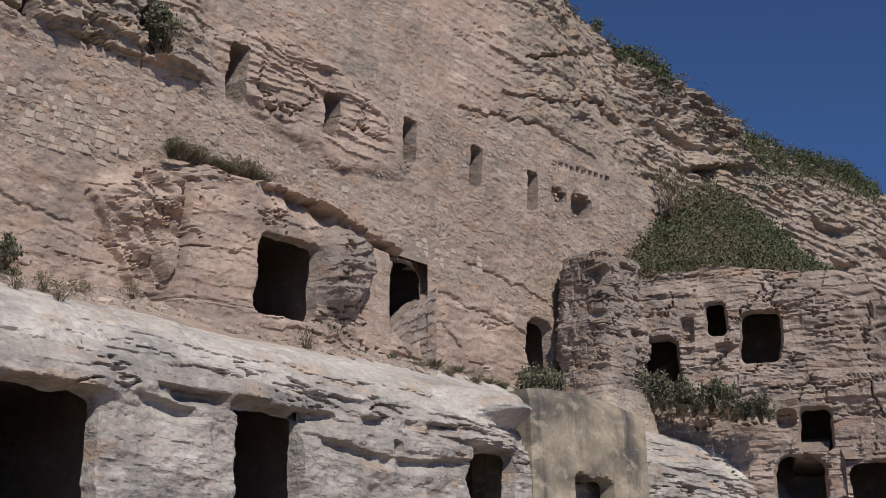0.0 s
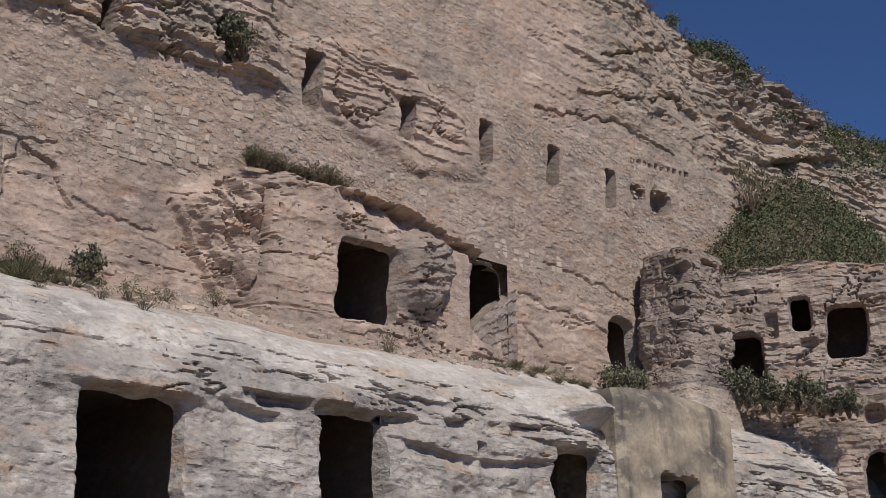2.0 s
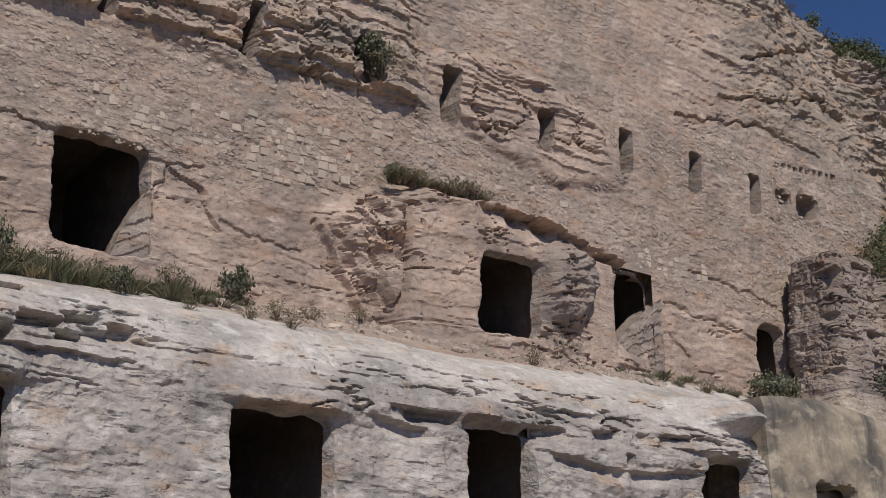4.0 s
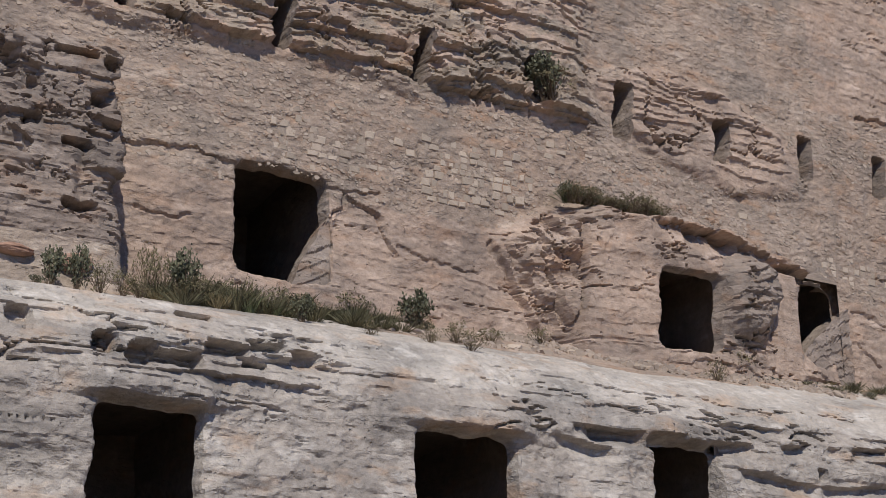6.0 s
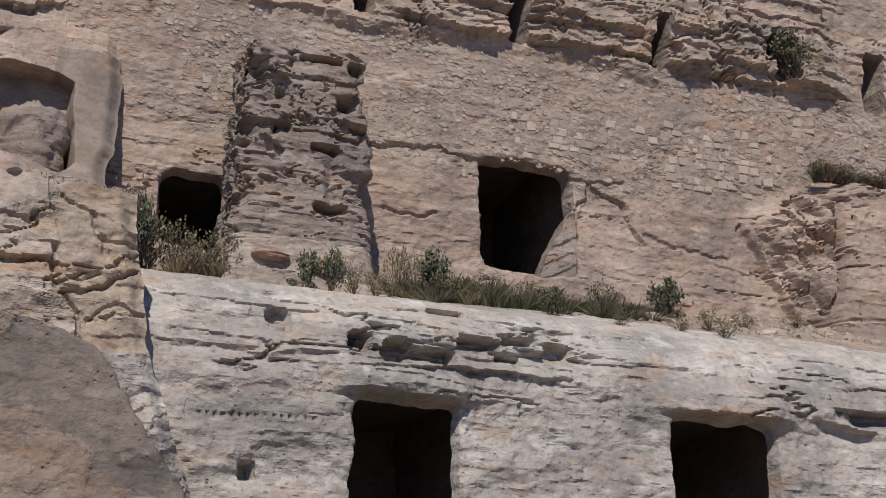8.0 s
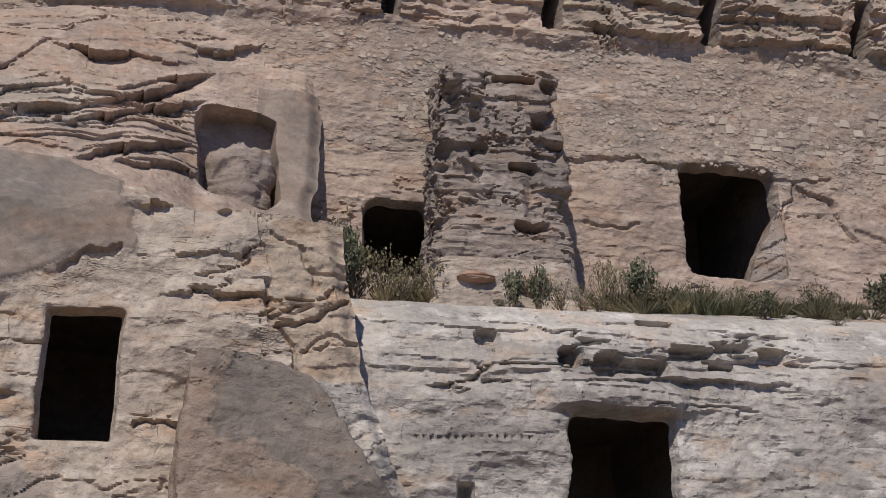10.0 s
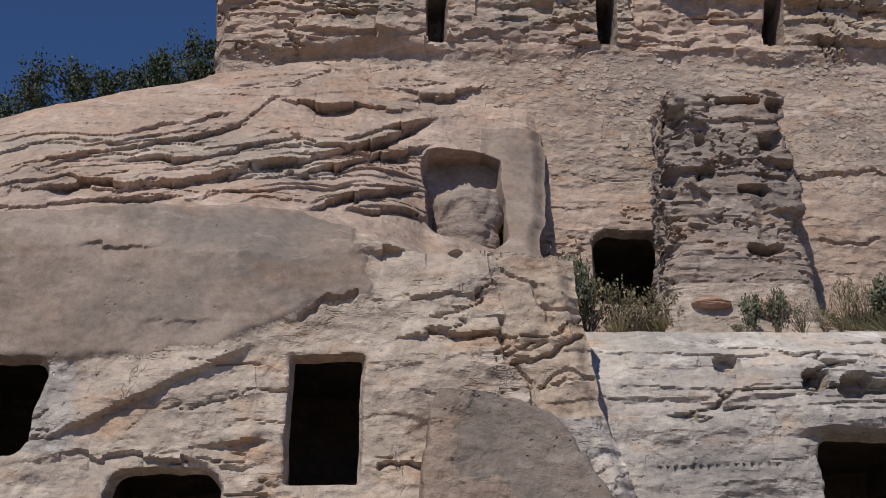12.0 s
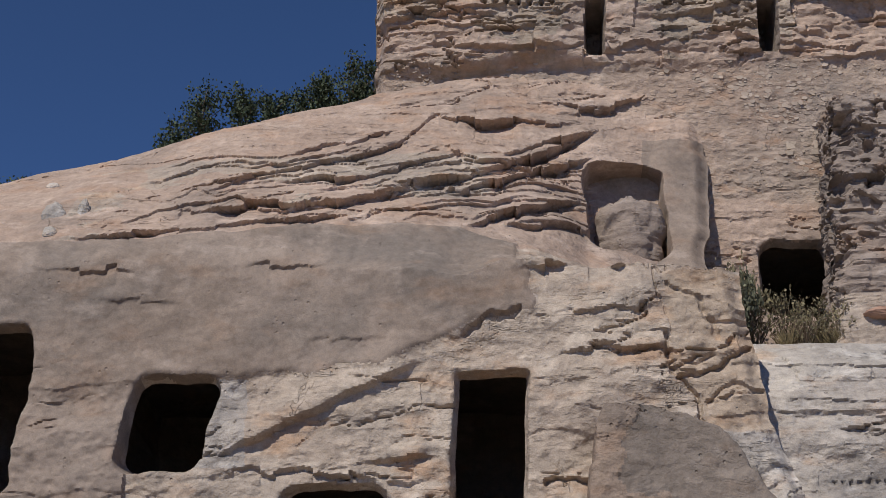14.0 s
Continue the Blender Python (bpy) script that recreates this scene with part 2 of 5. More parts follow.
def plain(name, colour, vary=0.3, rough=0.8, island=True):
    """A small thing's surface; each loose piece, or each object, has its own tone."""
    m = bpy.data.materials.new(name)
    m.use_nodes = True
    nt = m.node_tree
    bsdf = nt.nodes["Principled BSDF"]
    bsdf.inputs["Roughness"].default_value = rough
    bsdf.inputs["Specular IOR Level"].default_value = 0.2
    if island:
        src = nt.nodes.new("ShaderNodeNewGeometry").outputs["Random Per Island"]
    else:
        src = nt.nodes.new("ShaderNodeObjectInfo").outputs["Random"]
    tc = nt.nodes.new("ShaderNodeTexCoord")
    n = nt.nodes.new("ShaderNodeTexNoise")
    n.inputs["Scale"].default_value = 7.0
    n.inputs["Detail"].default_value = 5.0
    nt.links.new(tc.outputs["Object"], n.inputs["Vector"])
    add = nt.nodes.new("ShaderNodeMath")
    add.operation = 'ADD'
    nt.links.new(src, add.inputs[0])
    nt.links.new(n.outputs[0], add.inputs[1])
    r = nt.nodes.new("ShaderNodeValToRGB")
    r.color_ramp.elements[0].position, r.color_ramp.elements[1].position = 0.3, 1.6
    lo, hi = [c * (1 - vary) for c in colour], [min(c * (1 + vary), 0.85) for c in colour]
    r.color_ramp.elements[0].color = (*lo, 1)
    r.color_ramp.elements[1].color = (*hi, 1)
    half = nt.nodes.new("ShaderNodeMath")
    half.operation = 'MULTIPLY'
    half.inputs[1].default_value = 0.6
    nt.links.new(add.outputs[0], half.inputs[0])
    nt.links.new(half.outputs[0], r.inputs[0])
    nt.links.new(r.outputs[0], bsdf.inputs["Base Color"])
    return m


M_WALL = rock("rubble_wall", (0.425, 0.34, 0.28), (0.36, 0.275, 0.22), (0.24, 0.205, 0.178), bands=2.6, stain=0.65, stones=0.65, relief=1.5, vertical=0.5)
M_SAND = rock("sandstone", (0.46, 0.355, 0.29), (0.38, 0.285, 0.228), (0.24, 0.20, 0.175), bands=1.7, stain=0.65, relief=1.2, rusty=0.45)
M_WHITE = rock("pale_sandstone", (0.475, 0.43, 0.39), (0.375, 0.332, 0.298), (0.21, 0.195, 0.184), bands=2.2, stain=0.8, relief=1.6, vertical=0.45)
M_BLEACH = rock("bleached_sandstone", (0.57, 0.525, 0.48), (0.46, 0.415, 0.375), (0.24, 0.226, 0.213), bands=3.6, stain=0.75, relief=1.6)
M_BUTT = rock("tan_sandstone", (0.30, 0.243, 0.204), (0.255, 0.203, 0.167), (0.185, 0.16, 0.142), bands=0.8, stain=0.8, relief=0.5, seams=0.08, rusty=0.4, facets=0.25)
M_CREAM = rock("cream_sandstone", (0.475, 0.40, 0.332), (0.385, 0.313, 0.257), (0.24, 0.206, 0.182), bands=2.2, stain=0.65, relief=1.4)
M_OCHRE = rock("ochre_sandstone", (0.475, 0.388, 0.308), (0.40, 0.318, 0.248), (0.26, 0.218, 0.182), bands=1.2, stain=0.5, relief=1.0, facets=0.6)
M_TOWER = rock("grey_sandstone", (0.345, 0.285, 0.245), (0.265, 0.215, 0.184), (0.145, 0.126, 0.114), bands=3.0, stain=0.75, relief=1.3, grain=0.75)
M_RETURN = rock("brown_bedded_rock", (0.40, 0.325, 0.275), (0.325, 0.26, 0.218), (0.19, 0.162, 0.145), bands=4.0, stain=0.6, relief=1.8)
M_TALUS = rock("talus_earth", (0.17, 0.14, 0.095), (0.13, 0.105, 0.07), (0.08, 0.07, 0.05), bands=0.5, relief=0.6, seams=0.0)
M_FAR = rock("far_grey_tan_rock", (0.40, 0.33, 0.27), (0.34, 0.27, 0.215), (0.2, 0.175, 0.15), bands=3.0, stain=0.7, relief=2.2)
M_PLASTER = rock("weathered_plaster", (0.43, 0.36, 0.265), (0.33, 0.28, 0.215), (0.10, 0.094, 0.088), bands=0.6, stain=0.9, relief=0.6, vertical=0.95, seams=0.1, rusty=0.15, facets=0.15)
# chamber rock, darker than the sandstone so its colour carries the rooms' shade
M_DIM = rock("shade_dark_cave_wall", (0.17, 0.14, 0.12), (0.13, 0.105, 0.09), (0.075, 0.065, 0.058), bands=2.0, relief=1.0)
M_CAVE = rock("shade_dark_cave_rock", (0.28, 0.23, 0.195), (0.22, 0.178, 0.15), (0.13, 0.11, 0.098), bands=2.0, relief=0.6)
M_GROUND = rock("dry_earth", (0.30, 0.25, 0.19), (0.24, 0.19, 0.14), (0.15, 0.13, 0.10), bands=0.5, relief=0.5)
M_STONE = plain("loose_stone", (0.42, 0.345, 0.285), 0.3, 0.95)
M_BLOCK = plain("dressed_stone", (0.47, 0.39, 0.32), 0.25, 0.95, island=False)
M_LEAF = plain("leaf", (0.145, 0.148, 0.098), 0.5, 0.75)
M_TREELEAF = plain("tree_leaf", (0.06, 0.08, 0.045), 0.5, 0.6)
M_DRY = plain("dry_grass", (0.21, 0.17, 0.095), 0.4, 0.85)
M_GRASS = plain("grass_blade", (0.115, 0.132, 0.068), 0.5, 0.85)
M_DRYLEAF = plain("half_dry_leaf", (0.19, 0.165, 0.10), 0.45, 0.8)
M_RED = rock("reddish_rock", (0.40, 0.27, 0.21), (0.36, 0.22, 0.16), (0.25, 0.17, 0.13), bands=1.5, relief=0.4)
M_TUFT = plain("olive_grass", (0.15, 0.14, 0.085), 0.5, 0.85)
M_TWIG = plain("twig", (0.16, 0.12, 0.085), 0.3, 0.9)

# ---- the cliff ----
def chamber(x, y, z, w, h, deep=5.0, wide=1.0, turn=0.0, material=None):
    """A dark room behind an opening: it flares from the mouth to rough walls."""
    rings = ((0.0, 0.10, 0.10, 0.10), (0.5, wide * 0.8, 0.25, 0.45), (deep * 0.5, wide, 0.3, 0.8), (deep, wide * 0.9, 0.3, 0.6))
    verts, faces = [], []
    n = 8
    for d, side, floor, roof in rings:
        x0, x1, z0, z1 = -w / 2 - side, w / 2 + side, -h / 2 - floor, h / 2 + roof
        loop = [(x0 + (x1 - x0) * i / n, z0) for i in range(n)] + [(x1, z0 + (z1 - z0) * i / n) for i in range(n)]
        loop += [(x1 - (x1 - x0) * i / n, z1) for i in range(n)] + [(x0, z1 - (z1 - z0) * i / n) for i in range(n)]
        for px, pz in loop:
            j = 0.15 * noise.noise_vector(Vector((px + x, d, pz + z)) * 0.9) if d > 0.2 else Vector((0, 0, 0))
            verts.append((px + j.x, d + j.y, pz + j.z))
    m = 4 * n
    for r in range(len(rings) - 1):
        for i in range(m):
            a, b = r * m + i, r * m + (i + 1) % m
            faces.append((a, a + m, b + m, b))
    base = (len(rings) - 1) * m
    verts.append((0, deep + 0.2, 0))
    bm = bmesh.new()
    bv = [bm.verts.new(p) for p in verts]
    for f in faces:
        bm.faces.new([bv[k] for k in f])
    for i in range(m):
        bm.faces.new((bv[base + i], bv[-1], bv[base + (i + 1) % m]))
    me = bpy.data.meshes.new("cave_chamber")
    bm.to_mesh(me)
    bm.free()
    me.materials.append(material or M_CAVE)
    ob = new("cave_chamber", me)
    ob.matrix_world = pose(x, y, z, 0, 0, turn)
    return tagged(ob, "dark rock-cut chamber behind an open cave mouth", "cave", "cave chambers", "structure")


def cut(Y, X, Z, holes):
    """Sinks openings into a face. holes: cx, cz, w, h, depth, open, radius, lean.
    Returns Y, the points to keep, and where each open hole's room begins."""
    keep = np.ones(X.shape, dtype=bool)
    rooms = []
    for n, (cx, cz, w, h, depth, is_open, r, lean) in enumerate(holes):
        near = (np.abs(X - cx) < w / 2 + 0.8) & (np.abs(Z - cz) < h / 2 + 0.8)
        if not near.any():
            continue
        rough = (0.03 + 0.045 * min(w, 2.0)) * (0.35 if r < 0.1 else 0.9)
        d = hollow(X[near], Z[near], cx, cz, w, h, r, 3 + n, rough, lean)
        plane = Y[near]
        if is_open:
            y0 = np.median(plane[np.abs(d) < 0.2]) + depth
            f = smooth(0.03, -0.05, d)
            Y[near] = plane * (1 - f) + np.maximum(y0, plane) * f + smooth(0.10, 0.0, d) * 0.03
            # draw the innermost points out to one clean rim
            e = 0.01
            gx = (hollow(X[near] + e, Z[near], cx, cz, w, h, r, 3 + n, rough, lean) - d) / e
            gz = (hollow(X[near], Z[near] + e, cx, cz, w, h, r, 3 + n, rough, lean) - d) / e
            move = np.where((d < -0.05) & (d > -0.3), (-0.05 - d) / np.maximum(np.hypot(gx, gz), 0.3), 0.0)
            long = np.maximum(np.hypot(gx, gz), 1e-6)
            X[near] += move * gx / long
            Z[near] += move * gz / long
            k = keep[near]
            k[d < -0.05] = False
            keep[near] = k
            rooms.append((cx, y0 - 0.03, cz, w, h))
        else:
            Y[near] = plane + smooth(0.03, -0.05, d) * depth
    return Y, keep, rooms


SLOTS = [(1.42 + 4.03 * i, 18.75, 0.42, 1.5) for i in range(5)] + [
    (24.35, 18.75, 0.5, 1.7), (28.1, 18.6, 0.5, 1.3), (31.6, 18.8, 0.42, 1.45), (34.85, 18.8, 0.42, 1.35), (38.0, 18.75, 0.42, 1.4)]


def outcrop(x, z):
    """Relief of the broken rock that stands out of the upper wall."""
    crest = np.interp(x, [19.4, 20.1, 21.4, 22.9, 23.9, 25.3, 27.2, 28.7, 31.6, 33], [14.1, 14.4, 15.15, 15.6, 15.4, 15.25, 15.1, 15.0, 14.55, 14.3])
    crest = crest + 0.3 * (fbm(x * 1.1, x * 0, 4, 15) - 0.5) + 0.12 * (fbm(x * 4.0, x * 0, 3, 16) - 0.5)
    lean = x - 19.6 - 0.64 * (14.0 - z) + 0.25 * (fbm(z * 1.2, z * 0, 3, 18) - 0.5)
    body = np.interp(x, [19.4, 21.5, 22.6, 24, 26.5, 28.5, 31.3, 32.3], [0.3, 0.75, 1.35, 1.55, 1.55, 1.2, 0.8, 0])
    return body * smooth(-0.3, 0.9, lean) * smooth(0.12, -np.interp(x, [23.4, 24.6], [0.65, 0.12]), z - crest)


def wall_top(x):
    return np.interp(x, [-5, 36, 41.1, 45.2, 46.5, 50.4, 54, 58, 62.6, 67.6, 72, 80], [27.8, 27.9, 28.1, 28.35, 27.7, 27.6, 27.0, 26.8, 27.3, 27.9, 27.9, 28.1])


def wall_y(x, z):
    """Depth of the upper wall."""
    right = smooth(38, 46, x)
    y = 30 + 0.0 * x
    y = y + right * 0.30 * np.maximum(z - 20.5, 0) + (1 - right) * 0.05 * np.maximum(z - 20, 0)
    rough = smooth(17.6, 18.0, z + 0.5 * fbm(x * 0.4, z * 0, 3, 4) - 0.2) * smooth(24.0, 22.3, x)
    rough = np.maximum(rough, 0.35 * smooth(19.8, 21.5, z - 0.05 * (x - 34)) * smooth(32, 36, x))
    low = smooth(14.6, 13.6, z)
    bulge = outcrop(x, z)
    broken = smooth(0.05, 0.6, bulge)
    front = smooth(1.4, 0.9, np.abs(x - 23.5)) * smooth(15.0, 14.5, z)
    broken = broken * (1 - 0.85 * front)
    far = smooth(42, 47, x) * smooth(19, 21, z)
    big = saw_beds(x, z, 11, 1.15, 0.6, 0.5, 0.35)
    fine = saw_beds(x, z, 13, 3.4, 0.4, 0.5, 0.7)
    y = y - (0.015 + 0.24 * rough + 0.02 * low + 0.04 * broken) * big - (0.02 + 0.09 * rough + 0.01 * low + 0.03 * broken + 0.05 * far) * fine
    y = y - (0.26 * rough + 0.03 * low + 0.08 * broken) * blocks(x * 0.55, z * 1.5, 26) - (0.08 * rough + 0.01 * low + 0.04 * broken) * blocks(x * 1.5, z * 3.6, 28)
    y = y - (0.025 + 0.22 * rough + 0.015 * low + 0.08 * broken) * strata(x, z, 12, 0.28, 1.1)
    y = y - 0.5 * (fbm(x * 0.14, z * 0.14, 3, 21) - 0.5) - 0.16 * (fbm(x * 0.9, z * 0.9, 4, 22) - 0.5)
    y = y + (0.03 + 0.25 * rough + 0.08 * low + 0.2 * broken) * cracks(x, z, 41, 0.3, 1.3, 0.012, 0.5)
    y = y + (0.3 * rough + 0.35 * broken) * cracks(x + 0.4 * z, z * 0.35, 47, 0.7, 0.6, 0.011, 0.4)
    y = y - 0.11 * (fbm(x * 3.5, z * 4.5, 4, 23, 0.65) - 0.5) * (0.8 + 0.6 * rough)
    y = y - bulge
    # the broken flank of the outcrop: leaning joints and blocks
    lean = x - 19.6 - 0.64 * (14.0 - z)
    flank = smooth(0.15, 0.4, lean) * smooth(22.3, 21.8, x - 0.12 * (z - 13)) * smooth(0.1, 0.4, bulge)
    y = y + flank * (0.26 * blocks(lean * 2.6, z * 2.0 + x * 0.8, 51) + 0.14 * blocks(lean * 5.5, z * 5.0 + x * 1.5, 53))
    for k, pts in enumerate(([(19.75, 13.9), (20.5, 12.75), (21.4, 11.3)], [(20.9, 14.4), (21.35, 13.2), (21.75, 11.7)],
                             [(22.1, 14.6), (22.1, 13.2), (21.9, 11.8)], [(21.4, 14.9), (22.0, 13.9)])):
        y = y + (0.14 if k == 0 else 0.25) * fissure(x, z, pts, 0.10, 52 + k)
    # brow over the two cave mouths, the bedded boulder between them and a plain post
    y = y + overhang(x, z, [(23.6, 14.95), (25.2, 15.0), (26.5, 14.9), (29.3, 14.65)], 0.55, 0.9, 56, 0.08)
    y = y + overhang(x, z, [(28.6, 14.6), (29.6, 14.55), (32.4, 14.6)], 0.6, 0.5, 60, 0.06)
    knob = smooth(1.0, 0.55, np.hypot((x - 27.5) / 1.45, (z - 13.25 - 0.25 * (x - 27.5)) / 1.5))
    y = y - knob * (0.45 + 0.10 * saw_beds(x, z - 0.3 * x, 66, 3.0, 0.3, 0.8, 0.6) + 0.1 * blocks(x * 2.0, z * 5.0 - 1.2 * x, 67))
    post = smooth(28.55, 28.7, x) * smooth(29.75, 29.6, x) * smooth(14.5, 14.2, z) * smooth(11.0, 11.6, z)
    y = y * (1 - 0.8 * post) + 0.8 * post * 28.75
    # a blind arch beside the tall cave mouth, and joints in the plain rock
    arch = hollow(x, z, 15.95, 12.75, 1.6, 3.0, 0.75, 68, 0.05)
    y = y + 0.07 * smooth(0.03, -0.08, arch) * smooth(11.6, 13.2, z)
    for k, (pts, deep) in enumerate((([(15.1, 13.9), (15.5, 14.35), (16.3, 14.1), (16.9, 13.1)], 0.25), ([(9.6, 14.6), (11.2, 14.75), (12.5, 14.6)], 0.22), ([(14.9, 14.5), (16.4, 14.75)], 0.15),
                                     ([(33.2, 14.0), (36.0, 13.75), (37.5, 13.4)], 0.18), ([(34.5, 15.4), (37.4, 15.0), (40.0, 14.6)], 0.2), ([(17.0, 13.3), (18.6, 13.0), (19.4, 13.1)], 0.15),
                                     ([(33.4, 12.9), (34.4, 12.2)], 0.2), ([(10.0, 13.1), (11.3, 13.0)], 0.15), ([(36.5, 22.0), (39.0, 22.6), (41.4, 23.2)], 0.5), ([(38.0, 24.0), (41.0, 25.2), (43.5, 26.4)], 0.5),
                                     ([(41.5, 23.4), (43.7, 24.1)], 0.7), ([(34.0, 20.7), (38.5, 21.4), (42.0, 21.0)], 0.35), ([(43.5, 27.5), (44.5, 26.0), (45.0, 23.5)], 0.6))):
        y = y + 0.5 * deep * fissure(x, z, pts, 0.05 + 0.08 * deep, 70 + 3 * k, 0.4)
    # the great slab and the crumbling band below the far edge
    y = y + overhang(x, z, [(48.4, 22.6), (50.5, 23.2), (53.2, 24.2), (55.8, 24.8)], 1.5, 1.5, 76, 0.15)
    rubble = smooth(46.3, 47.2, x) * smooth(56.5, 54.5, x) * smooth(2.6, 1.8, wall_top(x) - z)
    y = y - rubble * (0.45 * blocks(x * 1.6, z * 3.6, 78) + 0.22 * blocks(x * 3.4, z * 7.0, 79))
    ruin = smooth(36, 40, x) * smooth(21.0, 22.5, z - 0.1 * (x - 40))
    y = y - ruin * (0.20 * blocks(x * 0.7, z * 1.4 - 0.6 * x, 82) + 0.09 * blocks(x * 2.0, z * 3.6 - 1.4 * x, 84))
    # great overhangs in the far rock
    for zc, xa, xb, amp in ((23.6, 41, 48, 0.35), (24.9, 46, 54, 0.4), (21.6, 55, 66, 0.5), (23.8, 57, 70, 0.5)):
        q = z - zc - 1.2 * (fbm(x * 0.35, x * 0, 4, int(zc * 10)) - 0.5)
        y = y + amp * smooth(0.06, -0.1, q) * smooth(-1.3, -0.3, q) * smooth(0.38, 0.52, fbm(x * 0.5, x * 0 + zc, 3, int(zc * 7)) + 0.2 * (amp > 1)) * smooth(xa, xa + 2, x) * smooth(xb, xb - 2, x)
    y = y - far * (0.6 * (fbm(x * 0.7, z * 1.1, 4, 58, 0.6) - 0.5) + 0.16 * saw_beds(x, z, 59, 2.2, 0.5, 0.6, 0.5))
    # rock patch round two of the slots
    patch = smooth(1.0, 0.75, np.hypot((x - 27.2) / 4.4, (z - 18.8 + 0.12 * (x - 27)) / 1.7) + 0.5 * (fbm(x * 0.8, z * 0.8, 3, 61) - 0.5))
    y = y - patch * (0.12 + 0.10 * saw_beds(x, z, 63, 1.3, 0.6, 0.6) + 0.08 * saw_beds(x, z, 64, 4.0, 0.4, 0.5) + 0.08 * blocks(x * 0.8, z * 1.6, 62)) + patch * 0.35 * cracks(x, z, 65, 0.5, 0.9, 0.012, 0.6)
    return y


def column_steps(breaks):
    """Columns spaced by stretch: pairs of end and step."""
    xs = [breaks[0][0]]
    for (a, step), (b, _) in zip(breaks[:-1], breaks[1:]):
        n = max(2, round((b - a) / step))
        xs += [a + (b - a) * (i + 1) / n for i in range(n)]
    return np.array(xs)


def build_upper():
    xs = column_steps([(-3.8, 0.045), (20, 0.05), (34, 0.065), (48, 0.12), (78, 1)])
    nz = 330
    v = np.linspace(0, 1, nz) ** 1.0
    z0 = 10.5
    top = wall_top(xs) + 0.4 * (fbm(xs * 0.5, xs * 0, 4, 71) - 0.5) + 0.35 * (fbm(xs * 2.3, xs * 0, 3, 72) - 0.5)
    # finer rows where the eye sees the wall, coarser above
    vis = np.minimum(top, np.interp(xs, [-4, 0, 10, 30, 40, 46], [20.8, 20.8, 21.0, 24.5, 28.4, 29]))
    k = int(nz * 0.93)
    Z = np.empty((nz, len(xs)))
    Z[:k] = z0 + (vis - z0)[None, :] * np.linspace(0, 1, k)[:, None]
    Z[k:] = vis[None, :] + np.maximum(top - vis, 0.02)[None, :] * np.linspace(0.05, 1, nz - k)[:, None]
    X = np.repeat(xs[None, :], nz, 0)
    Y = wall_y(X, Z)
    # the left end turns back
    turn = smooth(-3.55 + 0.0, -3.8, X - 0.25 * (fbm(Z * 0.8, Z * 0, 3, 81) - 0.5))
    Y = Y + turn * 0.5
    holes = [(x, z, w + 0.08, h, 1.3, False, 0.06, 0.02) for x, z, w, h in SLOTS[5:]] + [(x, z, w, h, 1.6, False, 0.08, 0.02) for x, z, w, h in SLOTS[:5]]
    holes += [(5.65, 12.45, 1.55, 1.7, 0.35, True, 0.35, 0.0), (13.8, 13.4, 2.5, 2.9, 0.5, True, 0.3, -0.05),
              (25.25, 12.5, 2.15, 2.35, 0.35, True, 0.35, 0.06), (30.9, 13.1, 2.1, 2.8, 0.3, True, 0.85, 0.06),
              (38.3, 12.8, 1.45, 2.5, 0.4, True, 0.4, 0.0), (21.35, 18.9, 0.9, 1.4, 0.6, False, 0.3, 0.0),
              (40.9, 18.9, 1.1, 0.9, 0.7, False, 0.3, 0.0), (39.6, 19.0, 0.8, 0.5, 0.4, False, 0.2, 0.0)]
    holes += [(-1.18 + 0.27 * i, 19.42, 0.11, 0.11, 0.3, False, 0.04, 0) for i in range(7)]
    holes += [(39.3 + 0.36 * i, 20.15 + 0.03 * i, 0.16, 0.18, 0.3, False, 0.05, 0) for i in range(10)]
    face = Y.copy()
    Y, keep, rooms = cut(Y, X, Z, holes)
    n = 0.9 * (fbm(X * 0.5, Z * 0.9, 4, 87) - 0.5)
    bare = (Z + n < 14.3) | ((Z + n > 17.75) & (X < 23)) | (outcrop(X, Z) > 0.15) | ((Z - 0.05 * (X - 34) + 1.5 * n > 20.6) & (X > 32 + 3 * n))
    bare |= np.hypot((X - 27.2) / 4.4, (Z - 18.8 + 0.12 * (X - 27)) / 1.7) + n * 0.5 < 0.9
    grey = (np.hypot((X - 27.5) / 1.4, (Z - 13.25 - 0.25 * (X - 27.5)) / 1.45) + 0.4 * n < 1.0)
    grey |= (X > 46.6) & (X < 55.5) & (wall_top(X) - Z + n < 2.0)
    # slot and hole recesses take the grey rock, putting their shade into colour
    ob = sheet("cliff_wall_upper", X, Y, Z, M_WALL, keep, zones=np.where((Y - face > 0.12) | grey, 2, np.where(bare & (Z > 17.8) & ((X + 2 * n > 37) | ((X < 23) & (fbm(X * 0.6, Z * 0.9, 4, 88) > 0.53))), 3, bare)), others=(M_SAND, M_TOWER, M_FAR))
    tagged(ob, "tall tan sandstone cliff wall with rubble masonry and a row of beam slots", "cliff", kind="structure")
    # its end face and the ground on top
    zs = np.linspace(15.5, top[0], 90)
    ys = np.linspace(0, 1, 50) ** 1.6 * 14
    EY, EZ = np.meshgrid(ys, zs)
    front = np.interp(zs, Z[:, 0], Y[:, 0])
    EX = -3.8 + 0.0 * EY + (0.35 * (strata(EY * 1.0, EZ, 83)) - 0.06 * EY) * smooth(0, 0.6, EY)
    e = sheet("cliff_wall_end", EX[:, ::-1], front[:, None] + EY[:, ::-1], EZ[:, ::-1], M_WALL)
    tagged(e, "end face of the tan sandstone cliff", "cliff", kind="structure")
